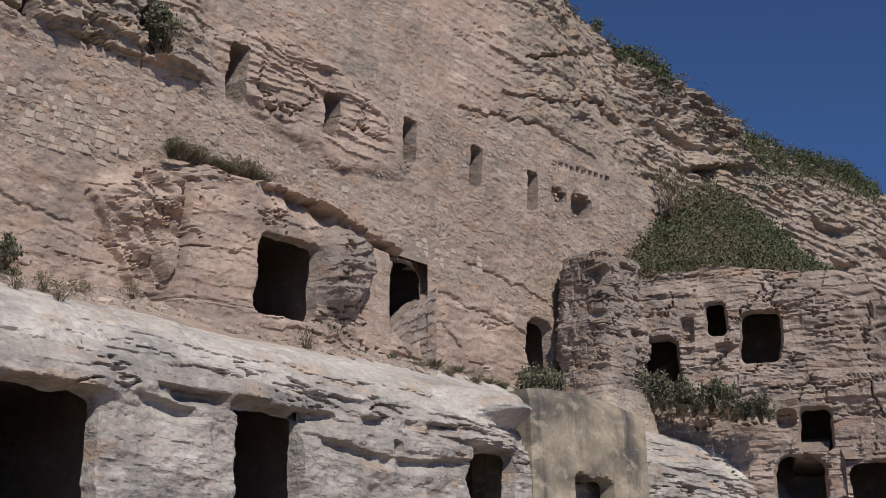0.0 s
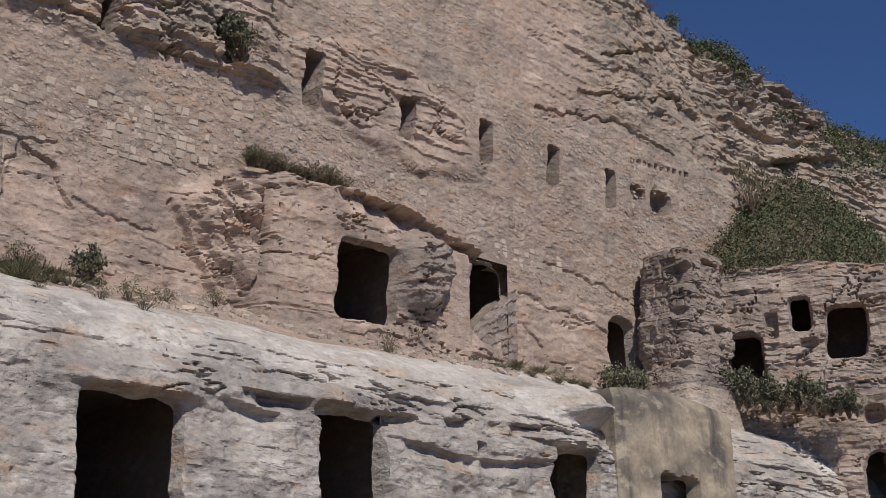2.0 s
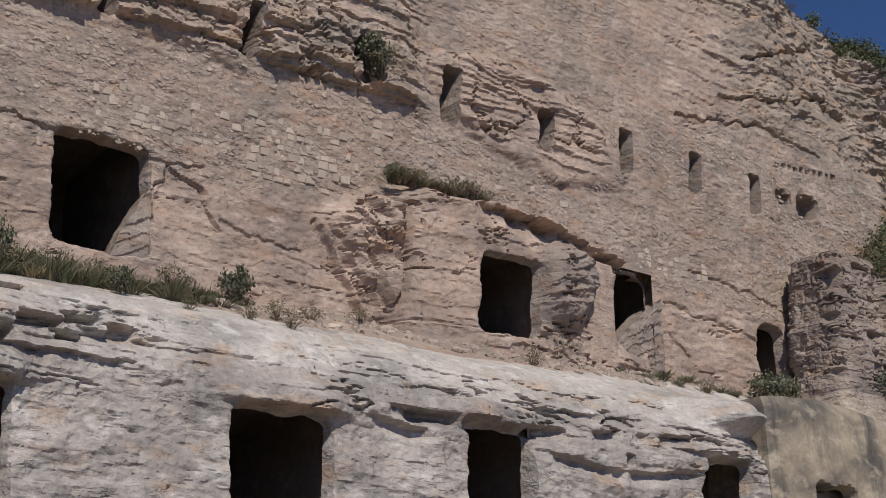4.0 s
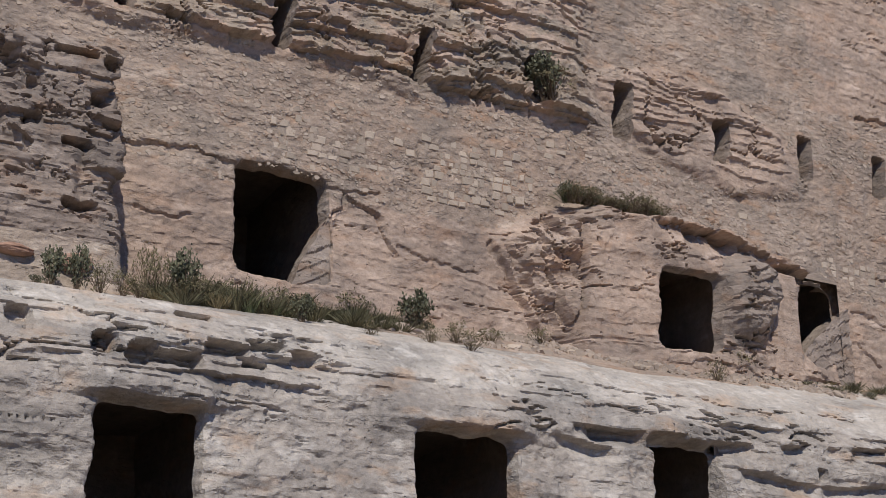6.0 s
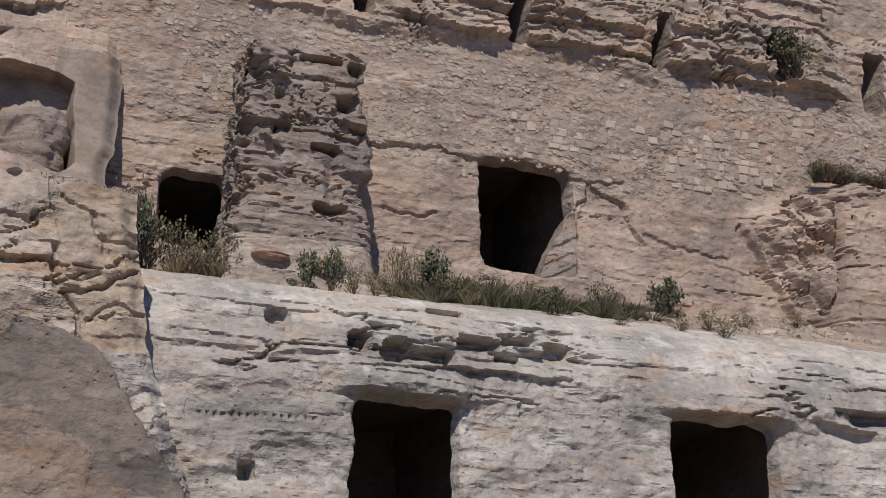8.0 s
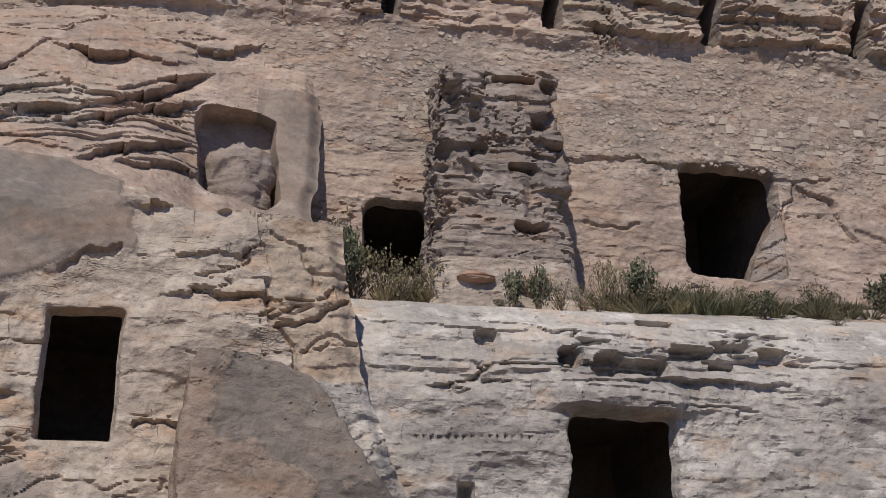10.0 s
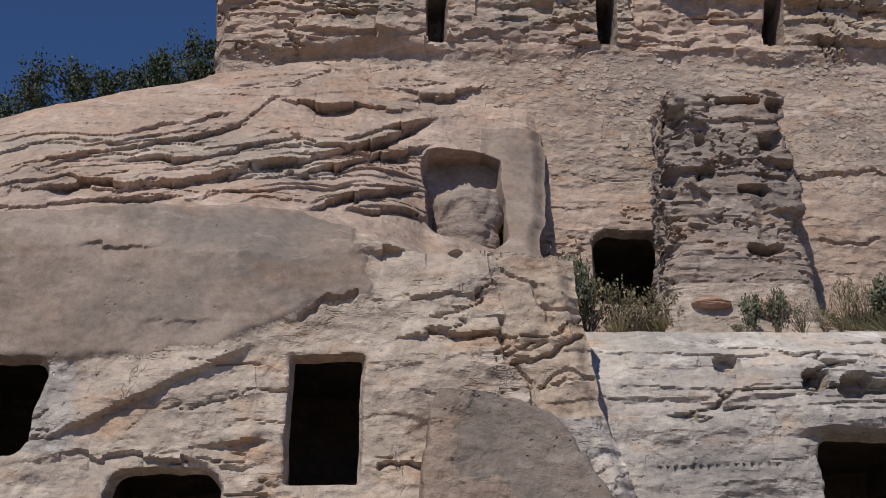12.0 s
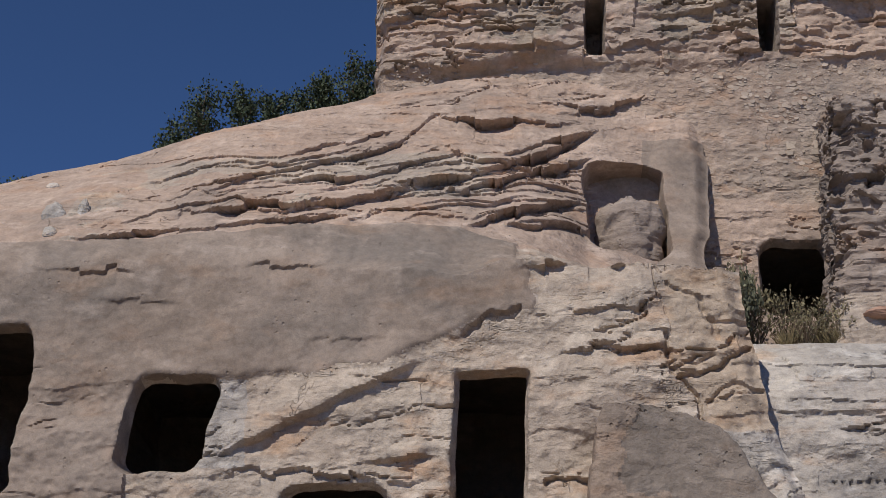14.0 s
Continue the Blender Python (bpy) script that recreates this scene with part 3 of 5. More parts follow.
    back = np.array([0, 0.4, 1.2, 3, 8, 20, 60, 200, 600])
    PX = np.repeat(xs[None, ::3], len(back), 0)
    PY = Y[-1][None, ::3] + back[:, None]
    PZ = Z[-1][None, ::3] + (0.25 * np.sqrt(back))[:, None] * (0.4 + fbm(PX * 0.3, PY * 0.3, 3, 85))
    p = sheet("plateau", PX, PY, PZ, M_GROUND)
    tagged(p, "dry earth plateau on top of the cliff", "ground", kind="structure")
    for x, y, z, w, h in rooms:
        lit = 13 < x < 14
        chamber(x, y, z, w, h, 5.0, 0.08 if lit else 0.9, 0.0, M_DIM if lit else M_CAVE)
    return ob, xs, top


def terrace(x):
    """Height of the terrace where it meets the upper wall."""
    return np.interp(x, [2, 9, 14, 20, 24, 33, 38, 44], [10.95, 11.0, 11.4, 11.7, 11.75, 12.0, 11.7, 11.4])


def lower_y(x, z):
    """Depth of the pale rock below the terrace: a steep face that rounds back into a sloping shelf."""
    y = np.interp(z, [0, 7.6, 8.4, 9.2, 9.8], [24.6, 25.0, 25.2, 25.8, 26.5])
    y = y + np.maximum(z - 9.8, 0) / (terrace(x) - 9.8) * 3.9
    face = smooth(9.9, 9.0, z)
    mid = smooth(7.3, 8.0, z)
    shelf = (0.25 + 0.75 * face) * smooth(0.3, 0.6, fbm(x * 0.3, z * 0.5, 3, 90))
    y = y - (0.03 + 0.20 * mid) * shelf * saw_beds(x, z, 93, 1.5, 0.45, 0.42, 0.25) - (0.02 + 0.06 * mid) * shelf * saw_beds(x, z, 94, 4.2, 0.3, 0.5, 0.5)
    y = y - (0.06 + 0.14 * mid) * shelf * strata(x, z, 92, 0.22, 1.0, 0.012)
    y = y - 0.8 * (fbm(x * 0.17, z * 0.2, 3, 95) - 0.5) * shelf - 0.3 * (fbm(x * 0.8, z * 1.1, 4, 96) - 0.5)
    y = y + (0.04 + 0.2 * mid) * face * cracks(x, z, 97, 0.2, 1.0, 0.013, 0.5)
    y = y + 0.03 * cracks(x, z, 99, 0.9, 0.5, 0.010, 0.4) * face - (0.03 + 0.07 * mid) * face * blocks(x * 0.7, z * 1.6, 100) - 0.03 * face * blocks(x * 2.0, z * 3.6, 102)
    y = y - 0.14 * (fbm(x * 3.2, z * 4.6, 4, 98, 0.65) - 0.5)
    # long shelf shadows above and between the mouths
    for zc, xa, xb, amp in ((8.05, 17.5, 24.5, 0.45), (7.7, 17.8, 23.5, 0.35), (8.75, 9.0, 13.5, 0.2), (8.45, 7.6, 12, 0.2), (7.4, 23, 29, 0.25), (8.3, 24, 31, 0.3)):
        q = z - zc - 0.35 * (fbm(x * 0.5, x * 0, 3, int(zc * 20)) - 0.5) - 0.012 * (x - xa)
        y = y + amp * smooth(0.02, -0.05, q) * smooth(-0.45, -0.1, q) * smooth(0.35, 0.5, fbm(x * 0.9, x * 0 + zc, 3, int(zc * 31))) * smooth(xa, xa + 1.2, x) * smooth(xb, xb - 1.5, x)
    # the shelf comes forward beside the pier
    y = y - 1.2 * smooth(28.6, 30.6, x) * smooth(31.35, 31.0, x) * smooth(8.6, 9.3, z) * smooth(10.3, 9.6, z)
    y = y + 0.75 * smooth(31.3, 31.6, x) * smooth(37.1, 36.8, x) * smooth(9.9, 9.5, z)
    return y


LOWER_CAVES = [(8.9, 6.0, 2.15, 2.75), (15.82, 6.2, 2.5, 2.8), (21.85, 6.6, 2.0, 2.7), (29.7, 6.6, 1.75, 2.7)]


def build_lower():
    xs = column_steps([(1.5, 0.045), (20, 0.055), (34, 0.09), (46, 1)])
    zs = np.concatenate([np.linspace(0, 4.3, 12, endpoint=False), np.linspace(4.3, 12.3, 230)])
    X, Z = np.meshgrid(xs, zs)
    Y = lower_y(X, Z)
    # brows over the cave mouths
    for cx, cz, w, h in LOWER_CAVES:
        t = cz + h / 2
        Y = Y - 0.3 * smooth(w * 0.8, w * 0.4, np.abs(X - cx)) * smooth(t - 0.05, t + 0.12, Z) * smooth(t + 0.9, t + 0.3, Z)
    holes = [(x, z, w, h, 0.4, True, 0.25, 0.03) for x, z, w, h in LOWER_CAVES]
    holes += [(5.05 + 0.145 * i, 6.84, 0.075, 0.085, 0.12, False, 0.03, 0) for i in range(15)]
    holes += [(5.93, 5.85, 0.27, 0.3, 0.5, False, 0.05, 0), (6.5, 8.85, 0.52, 0.46, 0.35, False, 0.22, 0), (26.1, 7.6, 0.25, 0.3, 0.35, False, 0.1, 0)]
    # a row of deep pits worn in the soft bed
    holes += [(x, z, w * 1.1, h * 0.85, 0.55, False, 0.3 * h, 0.3) for x, z, w, h in (
        (8.0, 8.45, 0.46, 0.62), (8.75, 8.36, 0.52, 0.6), (9.5, 8.36, 0.85, 0.4), (10.6, 8.78, 0.9, 0.34), (11.55, 8.98, 0.7, 0.3),
        (12.3, 8.8, 0.58, 0.34), (10.1, 9.5, 0.7, 0.16), (11.2, 8.5, 0.5, 0.14))]
    Y, keep, rooms = cut(Y, X, Z, holes)
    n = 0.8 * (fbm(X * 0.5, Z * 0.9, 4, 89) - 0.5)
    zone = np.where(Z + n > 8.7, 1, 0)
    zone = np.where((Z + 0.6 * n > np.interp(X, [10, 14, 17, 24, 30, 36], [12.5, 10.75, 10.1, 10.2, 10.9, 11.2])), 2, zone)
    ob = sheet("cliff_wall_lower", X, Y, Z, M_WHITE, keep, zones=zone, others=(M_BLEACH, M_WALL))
    tagged(ob, "pale grey-white sandstone lower cliff rounding back into a sloping shelf", "cliff", kind="structure")
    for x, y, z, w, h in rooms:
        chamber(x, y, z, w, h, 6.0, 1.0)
    return ob


def butt_edge(z):
    return np.interp(z, [0, 4, 5.8, 7.6, 10.3, 10.9, 12.1, 14.5, 16.9, 17.5], [5.6, 5.2, 4.62, 3.95, 3.55, 3.5, 3.48, 3.85, 3.66, 3.66])


def butt_crest(x):
    return np.interp(x, [-20, -11.7, -9.3, -6.8, -3.9, -1, 2, 4], [13.2, 14.1, 14.7, 15.4, 17.0, 17.5, 17.4, 17.3])


# undersides of the buttress's beds: line, depth, reach
BEDS = [([(-6.6, 12.6), (-5.7, 13.2), (-4.6, 13.75), (-3.9, 14.05), (-2.4, 14.85)], 0.36, 0.7), ([(-7.2, 12.05), (-5.4, 12.3), (-3.9, 12.4), (-2.9, 12.95), (-2.0, 13.4)], 0.34, 0.6),
        ([(-9.2, 11.3), (-6.0, 11.6), (-4.75, 11.8), (-3.3, 12.05), (-2.0, 12.7)], 0.22, 0.4), ([(-2.6, 15.95), (-1.3, 15.75), (0.1, 15.85), (1.0, 15.85)], 0.3, 0.9),
        ([(-2.9, 13.1), (-1.0, 13.9), (0.1, 14.8), (1.3, 15.7)], 0.42, 0.6), ([(-2.2, 12.8), (-0.7, 13.65), (0.2, 14.3), (1.4, 14.95)], 0.36, 0.5),
        ([(-1.5, 11.9), (-0.5, 12.6), (0.3, 13.15), (1.3, 13.5)], 0.3, 0.5), ([(0.6, 16.2), (2.3, 16.7), (2.9, 17.0), (3.7, 17.05)], 0.35, 0.7),
        ([(-0.6, 10.5), (0.9, 10.58), (2.1, 10.6)], 0.2, 0.5), ([(-5.6, 12.9), (-4.0, 13.3), (-2.6, 13.9), (-1.2, 14.7)], 0.26, 0.4), ([(-0.8, 12.1), (0.4, 12.5), (1.3, 12.7)], 0.18, 0.4),
        ([(-4.6, 12.75), (-3.4, 13.15), (-2.4, 13.7)], 0.22, 0.3), ([(-3.4, 12.5), (-2.2, 13.05), (-1.2, 13.4)], 0.2, 0.3), ([(-0.9, 14.5), (0.3, 15.2), (1.5, 15.9)], 0.25, 0.5),
        ([(-5.4, 14.2), (-4.0, 14.7), (-2.8, 15.3)], 0.12, 0.4), ([(-0.5, 16.5), (1.0, 16.55), (2.2, 16.4)], 0.15, 0.5), ([(-3.6, 16.2), (-2.2, 16.5), (-0.8, 16.45)], 0.1, 0.4),
        ([(-3.1, 7.0), (-1.6, 7.15)], 0.1, 0.4), ([(-6.1, 6.75), (-4.6, 6.85), (-3.0, 6.75), (-1.5, 6.7)], 0.14, 0.4), ([(0.2, 8.9), (1.2, 9.0), (2.3, 8.95)], 0.12, 0.4),
        ([(0.0, 9.6), (1.0, 9.75), (2.2, 9.7)], 0.08, 0.4), ([(-4.3, 9.15), (-2.5, 9.25)], 0.07, 0.5), ([(-5.4, 10.55), (-3.4, 10.7)], 0.05, 0.5), ([(-9.4, 10.6), (-7.0, 10.5)], 0.08, 0.5), ([(-8.0, 9.9), (-6.2, 9.95)], 0.08, 0.4)]
# cracks and joints: line, depth
JOINTS = [([(2.2, 9.3), (2.25, 8.8), (2.7, 8.1), (2.9, 7.5), (3.6, 6.6)], 0.12), ([(2.2, 10.1), (2.75, 9.95), (2.9, 9.55), (3.7, 9.45)], 0.07), ([(2.4, 8.5), (2.95, 8.6), (3.65, 9.1)], 0.14),
          ([(2.8, 8.0), (3.3, 8.3), (3.8, 8.25)], 0.08), ([(2.9, 9.55), (3.1, 9.1)], 0.06), ([(-2.9, 14.7), (-2.5, 15.4), (-2.2, 15.9)], 0.10),
          ([(-0.4, 9.8), (-0.75, 9.7), (-1.3, 9.35)], 0.12), ([(0.1, 6.7), (0.5, 6.8), (0.9, 6.7)], 0.2)]


def skin(x, z):
    """1 where the smooth weathered skin lies on the rock."""
    n = fbm(x * 0.9, z * 0.9, 4, 130) - 0.5
    up = np.interp(x, [-17, -7, -4, -1.5, -0.4, 0.2], [11.3, 11.3, 11.8, 11.9, 11.5, 10.6]) + 0.35 * n
    low = np.interp(x, [-7.4, -7.0, -5.2, -2.8, -1.4, -0.4], [0, 8.5, 8.62, 8.65, 9.4, 9.8]) + 0.5 * n
    return smooth(0.03, -0.03, z - up) * smooth(-0.12, 0.1, z - low) * smooth(-0.1, -0.3, x + 1.2 * n)


def ochre_block(x, z):
    """1 on the jointed ochre blocks below the post."""
    return smooth(-0.08, 0.08, x - np.interp(z, [7.4, 8.1, 8.8, 10.4], [2.9, 2.68, 2.25, 2.15])) * smooth(7.4, 7.6, z) * smooth(10.5, 10.3, z)


def butt_y(x, z):
    crest = butt_crest(x)
    yc = np.interp(x, [-20, -6.8, -3.9, 4], [28, 28.2, 29.9, 30.3])
    foot = 10.6 + 0.6 * (fbm(x * 0.8, z * 0.3, 4, 110) - 0.5)
    f = np.clip((z - foot) / (crest - foot), 0, 1.05)
    y = 24 + (yc - 24) * f ** np.interp(x, [-6, -1.5, 1.0, 2.5, 4], [1.35, 0.85, 0.42, 0.28, 0.25])
    rise = z - 0.10 * (x + 3)
    over = smooth(11.7, 12.3, rise) * smooth(15.0, 14.2, rise) * smooth(-9.0, -6.5, x) * smooth(1.7, 0.6, x)
    tail = smooth(0.9, 2.2, x) * smooth(12.5, 11.5, z) * (1 - 0.6 * ochre_block(x, z))
    base = smooth(8.9, 8.2, z - 0.42 * np.maximum(x + 2.6, 0))
    crown = smooth(14.2, 15.0, rise)
    dip = z - 0.2 * (x + 3)
    y = y - 0.13 * over * saw_beds(x, dip, 111, 1.3, 0.9, 0.58, 0.45) - 0.10 * over * saw_beds(x, dip, 112, 2.6, 0.7, 0.5, 0.6) - 0.10 * over * blocks(x * 0.5, dip * 1.8, 109, 0.6)
    for k, (pts, deep, reach) in enumerate(BEDS):
        y = y + overhang(x, z, pts, deep, reach, 400 + 7 * k)
    for k, (pts, deep) in enumerate(JOINTS):
        y = y + deep * fissure(x, z, pts, 0.05 + 0.1 * deep, 600 + 9 * k, 0.35)
    y = y - (0.01 * tail + 0.015 * base + 0.02 * crown + 0.005) * saw_beds(x, rise, 115, 3.2, 0.5, 0.5, 0.6) - (0.015 * tail + 0.035 * base + 0.04 * crown) * saw_beds(x, rise, 116, 1.0, 0.5, 0.5, 0.4)
    y = y - (0.045 * tail + 0.015 * base + 0.03 * crown) * blocks(x * 0.9, z * 1.3, 120) - (0.012 * tail + 0.01 * base + 0.012 * crown) * blocks(x * 2.5, z * 4.0, 122)
    y = y + 0.15 * over
    y = y - 0.4 * (fbm(x * 0.2, z * 0.2, 3, 113) - 0.5) - (0.16 + 0.22 * base + 0.1 * tail) * (fbm(x * 0.9, z * 1.1, 4, 114) - 0.5)
    y = y + (0.01 + 0.15 * over + 0.06 * tail + 0.08 * base + 0.08 * crown) * cracks(x, rise, 117, 0.28, 1.0, 0.011, 0.5)
    y = y + 0.06 * tail * cracks(x, z, 119, 1.1, 0.5, 0.011, 0.5)
    y = y - 0.09 * (fbm(x * 3.3, z * 4.4, 4, 118, 0.6) - 0.5) * (0.35 + over + 0.35 * tail + 0.6 * base + 0.6 * crown)
    y = y - 0.07 * skin(x, z)
    # a slanting rib above the lower mouth
    rib = z - (7.35 + 0.48 * (x + 5.0))
    rib = rib + 0.25 * (fbm(x * 1.2, z * 1.2, 4, 135) - 0.5)
    y = y - 0.19 * smooth(-0.04, 0.06, rib) * smooth(0.9, 0.1, rib) * smooth(-5.8, -5.0, x) * smooth(-1.9, -2.6, x)
    # the plastered post at the free end
    post = x + 0.35 * (fbm(z * 0.9, z * 0, 4, 137) - 0.5)
    y = y - 0.14 * smooth(2.45, 2.85, post) * smooth(10.2, 11.7, z) * smooth(16.6, 16.0, z)
    return y


BUTT_HOLES = [(-0.85, 7.5, 1.27, 2.25, 0.3, True, 0.05, 0.03), (-6.45, 7.72, 1.5, 1.75, 0.35, True, 0.35, 0.2),
              (-9.9, 8.0, 1.7, 3.1, 0.4, True, 0.3, 0.03), (-3.5, 5.6, 1.9, 2.1, 0.35, True, 0.4, 0.0),
              (1.9, 13.55, 1.75, 2.6, 1.0, False, 0.45, 0.0)]


def build_buttress():
    nu, nz = 620, 400
    u = np.concatenate([np.linspace(0, 0.28, 40, endpoint=False), np.linspace(0.28, 1, nu - 40)])
    zs = np.linspace(0, 1, nz)
    X = np.empty((nz, nu))
    Z = np.empty((nz, nu))
    for i in range(nz):
        X[i] = -17 + u * (3.4 + 17)
    crest = butt_crest(X[0]) + 0.25 * (fbm(X[0] * 0.9, X[0] * 0, 4, 121) - 0.5)
    Z[:] = 4.2 + (crest - 4.2)[None, :] * zs[:, None]
    Z[0] = 0
    edge = butt_edge(Z) + 0.22 * (fbm(Z * 1.6, Z * 0, 4, 123) - 0.5)
    X = -17 + u[None, :] * (edge + 17)
    Y = butt_y(X, Z)
    # rounded corner at the free end
    gap = edge - X
    Y = Y + 0.22 * smooth(0.35, 0.0, gap)
    Y, keep, rooms = cut(Y, X, Z, BUTT_HOLES)
    n = 0.8 * (fbm(X * 0.5, Z * 0.8, 4, 127) - 0.5)
    zone = np.where(Z - 0.1 * X + n > 11.6, 2, 1)
    zone = np.where((X < -7.2) & (Z < 11.3), 0, zone)
    zone = np.where(skin(X, Z) > 0.5, 0, zone)
    zone = np.where((X > 2.4 + 0.5 * n) & (Z > 10.5 + 0.8 * n) & (Z < 15.6), 0, zone)
    zone = np.where((X > -5.95) & (X < -5.1 + 0.5 * n) & (Z < 8.5) & (Z > 6.9), 3, zone)
    ledge = Z - 0.1 * (X + 3)
    zone = np.where((ledge > 11.9) & (ledge < 14.3) & (X < 2.3) & (X > -9) & (fbm(X * 0.45, ledge * 1.3, 4, 139) > 0.55), 1, zone)
    zone = np.where(ochre_block(X + 0.2 * n, Z + 0.2 * n) > 0.5, 4, zone)
    zone = np.where((X > 2.9 + 0.3 * n) & (Z < 7.5 + 0.3 * n), 3, zone)
    ob = sheet("buttress", X, Y, Z, M_BUTT, keep, zones=zone, others=(M_CREAM, M_SAND, M_WHITE, M_OCHRE))
    tagged(ob, "smooth tan sandstone buttress with dark doorways and layered overhangs", "rock buttress", kind="structure")
    # its free side, towards the terrace
    back = np.linspace(0, 1, 40)
    SY = Y[:, -1:] + back[None, :] * 7.5
    SZ = np.repeat(Z[:, -1:], 40, 1)
    SX = np.repeat(X[:, -1:], 40, 1) + smooth(0, 0.4, back)[None, :] * (0.5 * strata(SY, SZ, 125))
    s = sheet("buttress_side", SX, SY, SZ, M_BUTT)
    tagged(s, "broken side face of the tan sandstone buttress", "rock buttress", kind="structure")
    # the top falls away behind
    bk = np.array([0, 0.3, 1, 3, 8, 20, 60])
    TX = np.repeat(X[-1:, ::2], len(bk), 0)
    TY = Y[-1:, ::2] + bk[:, None]
    TZ = Z[-1:, ::2] - 0.02 * bk[:, None] + 0.0 * TX
    tagged(sheet("buttress_top", TX, TY, TZ, M_GROUND), "dry earth on top of the rock buttress", "ground", kind="structure")
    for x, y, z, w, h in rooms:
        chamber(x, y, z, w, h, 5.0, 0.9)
    return ob


upper, UPPER_XS, UPPER_TOP = build_upper()
lower = build_lower()
buttress = build_buttress()


# ---- rock stumps, eroded towers on the terrace ----
POCKETS = [(-1.2, 0.86, 0.5, 0.75, 0.55), (1.02, 0.93, 0.35, 0.36, 0.5), (0.25, 0.945, 1.0, 0.15, 0.35), (0.8, 0.79, 0.32, 0.2, 0.35), (-0.6, 0.80, 0.2, 0.3, 0.2),
           (-0.55, 0.665, 0.32, 0.2, 0.35), (0.35, 0.60, 0.6, 0.17, 0.35), (-1.35, 0.65, 0.36, 0.45, 0.5), (1.15, 0.70, 0.45, 0.13, 0.35),
           (1.35, 0.46, 0.45, 0.3, 0.4), (0.55, 0.375, 0.75, 0.2, 0.45), (-1.4, 0.38, 0.3, 0.35, 0.4), (-0.1, 0.70, 0.25, 0.1, 0.15), (0.15, 0.70, 0.12, 0.14, 0.15), (0.4, 0.71, 0.14, 0.12, 0.15)]


def tower(x, y, z0, z1, w, d, seed, label, bite, foot):
    """A free-standing stump of bedded rock with weathered pockets, on a paler foot."""
    nz, na = 210, 280
    a = np.linspace(0, 2 * math.pi, na)
    zs = np.linspace(0, 1, nz)
    A, S = np.meshgrid(a, zs)
    Z = z0 + (z1 - z0) * S
    c, s = np.cos(A), np.sin(A)
    sq = (np.abs(c) ** 6 + np.abs(s) ** 6) ** (-1 / 6)
    width = np.interp(S, [0, 0.1, 0.2, 0.34, 0.42, 0.5, 0.62, 0.66, 0.75, 0.97, 1], [1.24, 1.12, 1.04, 1.03, 0.93, 0.97, 1.0, 0.93, 0.90, 0.88, 0.84])
    arc = A * 1.6
    st = 0.5 * (saw_beds(arc, Z, seed, 1.4, 0.4, 0.55, 0.8) - 0.25) + 0.25 * (saw_beds(arc, Z, seed + 1, 5.0, 0.3, 0.6, 1.2) - 0.25)
    body = smooth(foot - 0.1, foot + 0.15, Z)
    pock = smooth(0.56, 0.61, fbm(arc * 1.5, Z * 2.3, 4, seed + 3)) * body
    corner = smooth(1.0, 1.1, sq)
    out = (0.08 * st + 0.14 * (blocks(arc * 1.1, Z * 1.5, seed + 21) - 0.5) + 0.06 * (blocks(arc * 1.1, Z * 6.0, seed + 23) - 0.5) + 0.04 * (blocks(arc * 4.0, Z * 8.0, seed + 25) - 0.5) - 0.12 * pock * (0.2 + bite * corner) - 0.16 * cracks(arc, Z, seed + 7, 0.8, 1.8, 0.02, 0.6)) * (0.25 + 0.75 * body)
    side = smooth(-0.3, -0.8, c)
    out = out - (0.04 + (0.26 * side if bite > 1 else 0.03)) * (fbm(arc * 2.6, Z * 3.4, 4, seed + 11, 0.6) - 0.5) - 0.03 * (fbm(arc * 9, Z * 12, 3, seed + 12) - 0.5)
    X = x + (0.5 * w * width + 0.8 * out) * sq * c
    Y = y + (0.5 * d * width + 0.8 * out) * sq * s
    for n, (pu, pz, pw, ph, deep) in enumerate(POCKETS):
        inside = hollow(X, Z, x + pu * w / 3.05, z0 + (z1 - z0) * pz, pw, ph, min(pw, ph) * 0.4, seed + n, 0.05)
        Y = Y + deep * smooth(0.03, -0.06, inside) * (s < -0.3)
    root = new("rock_tower")
    tagged(root, label, "rock tower", "eroded rock towers")
    k = int(nz * (foot - z0) / (z1 - z0))
    Xc = np.concatenate([X[k:], x + (X[-1:] - x) * 0.6, x + (X[-1:] - x) * 0.02])
    Yc = np.concatenate([Y[k:], y + (Y[-1:] - y) * 0.6, y + (Y[-1:] - y) * 0.02])
    Zc = np.concatenate([Z[k:], Z[-1:] + 0.08, Z[-1:] + 0.1])
    sheet("shaft", Xc, Yc, Zc, M_TOWER, None, root)
    foot_ob = sheet("foot", X[:k + 1], Y[:k + 1], Z[:k + 1], M_CREAM, None, root)
    tagged(foot_ob, "pale crumbling rock foot")
    return root


tower(7.75, 29.35, 9.9, 16.1, 3.1, 2.2, 201, "dark grey eroded rock tower on a pale rock foot", 1.6, 11.45)
tower(40.1, 28.6, 9.5, 16.3, 2.9, 2.4, 231, "grey-brown eroded rock stump with weathered pockets on the terrace", 0.7, 11.5)


# ---- the return face on the far side, with its windows ----
FACE_TURN = -61.0  # the face looks back along the cliff
FACE = pose(41.6, 28.9, 0, 0, 0, FACE_TURN)


def return_top(u):
    return np.interp(u, [-0.8, 4.2, 7.8, 8.7, 9.6, 12, 19], [16.4, 16.3, 15.9, 15.3, 14.0, 13.0, 12.0])


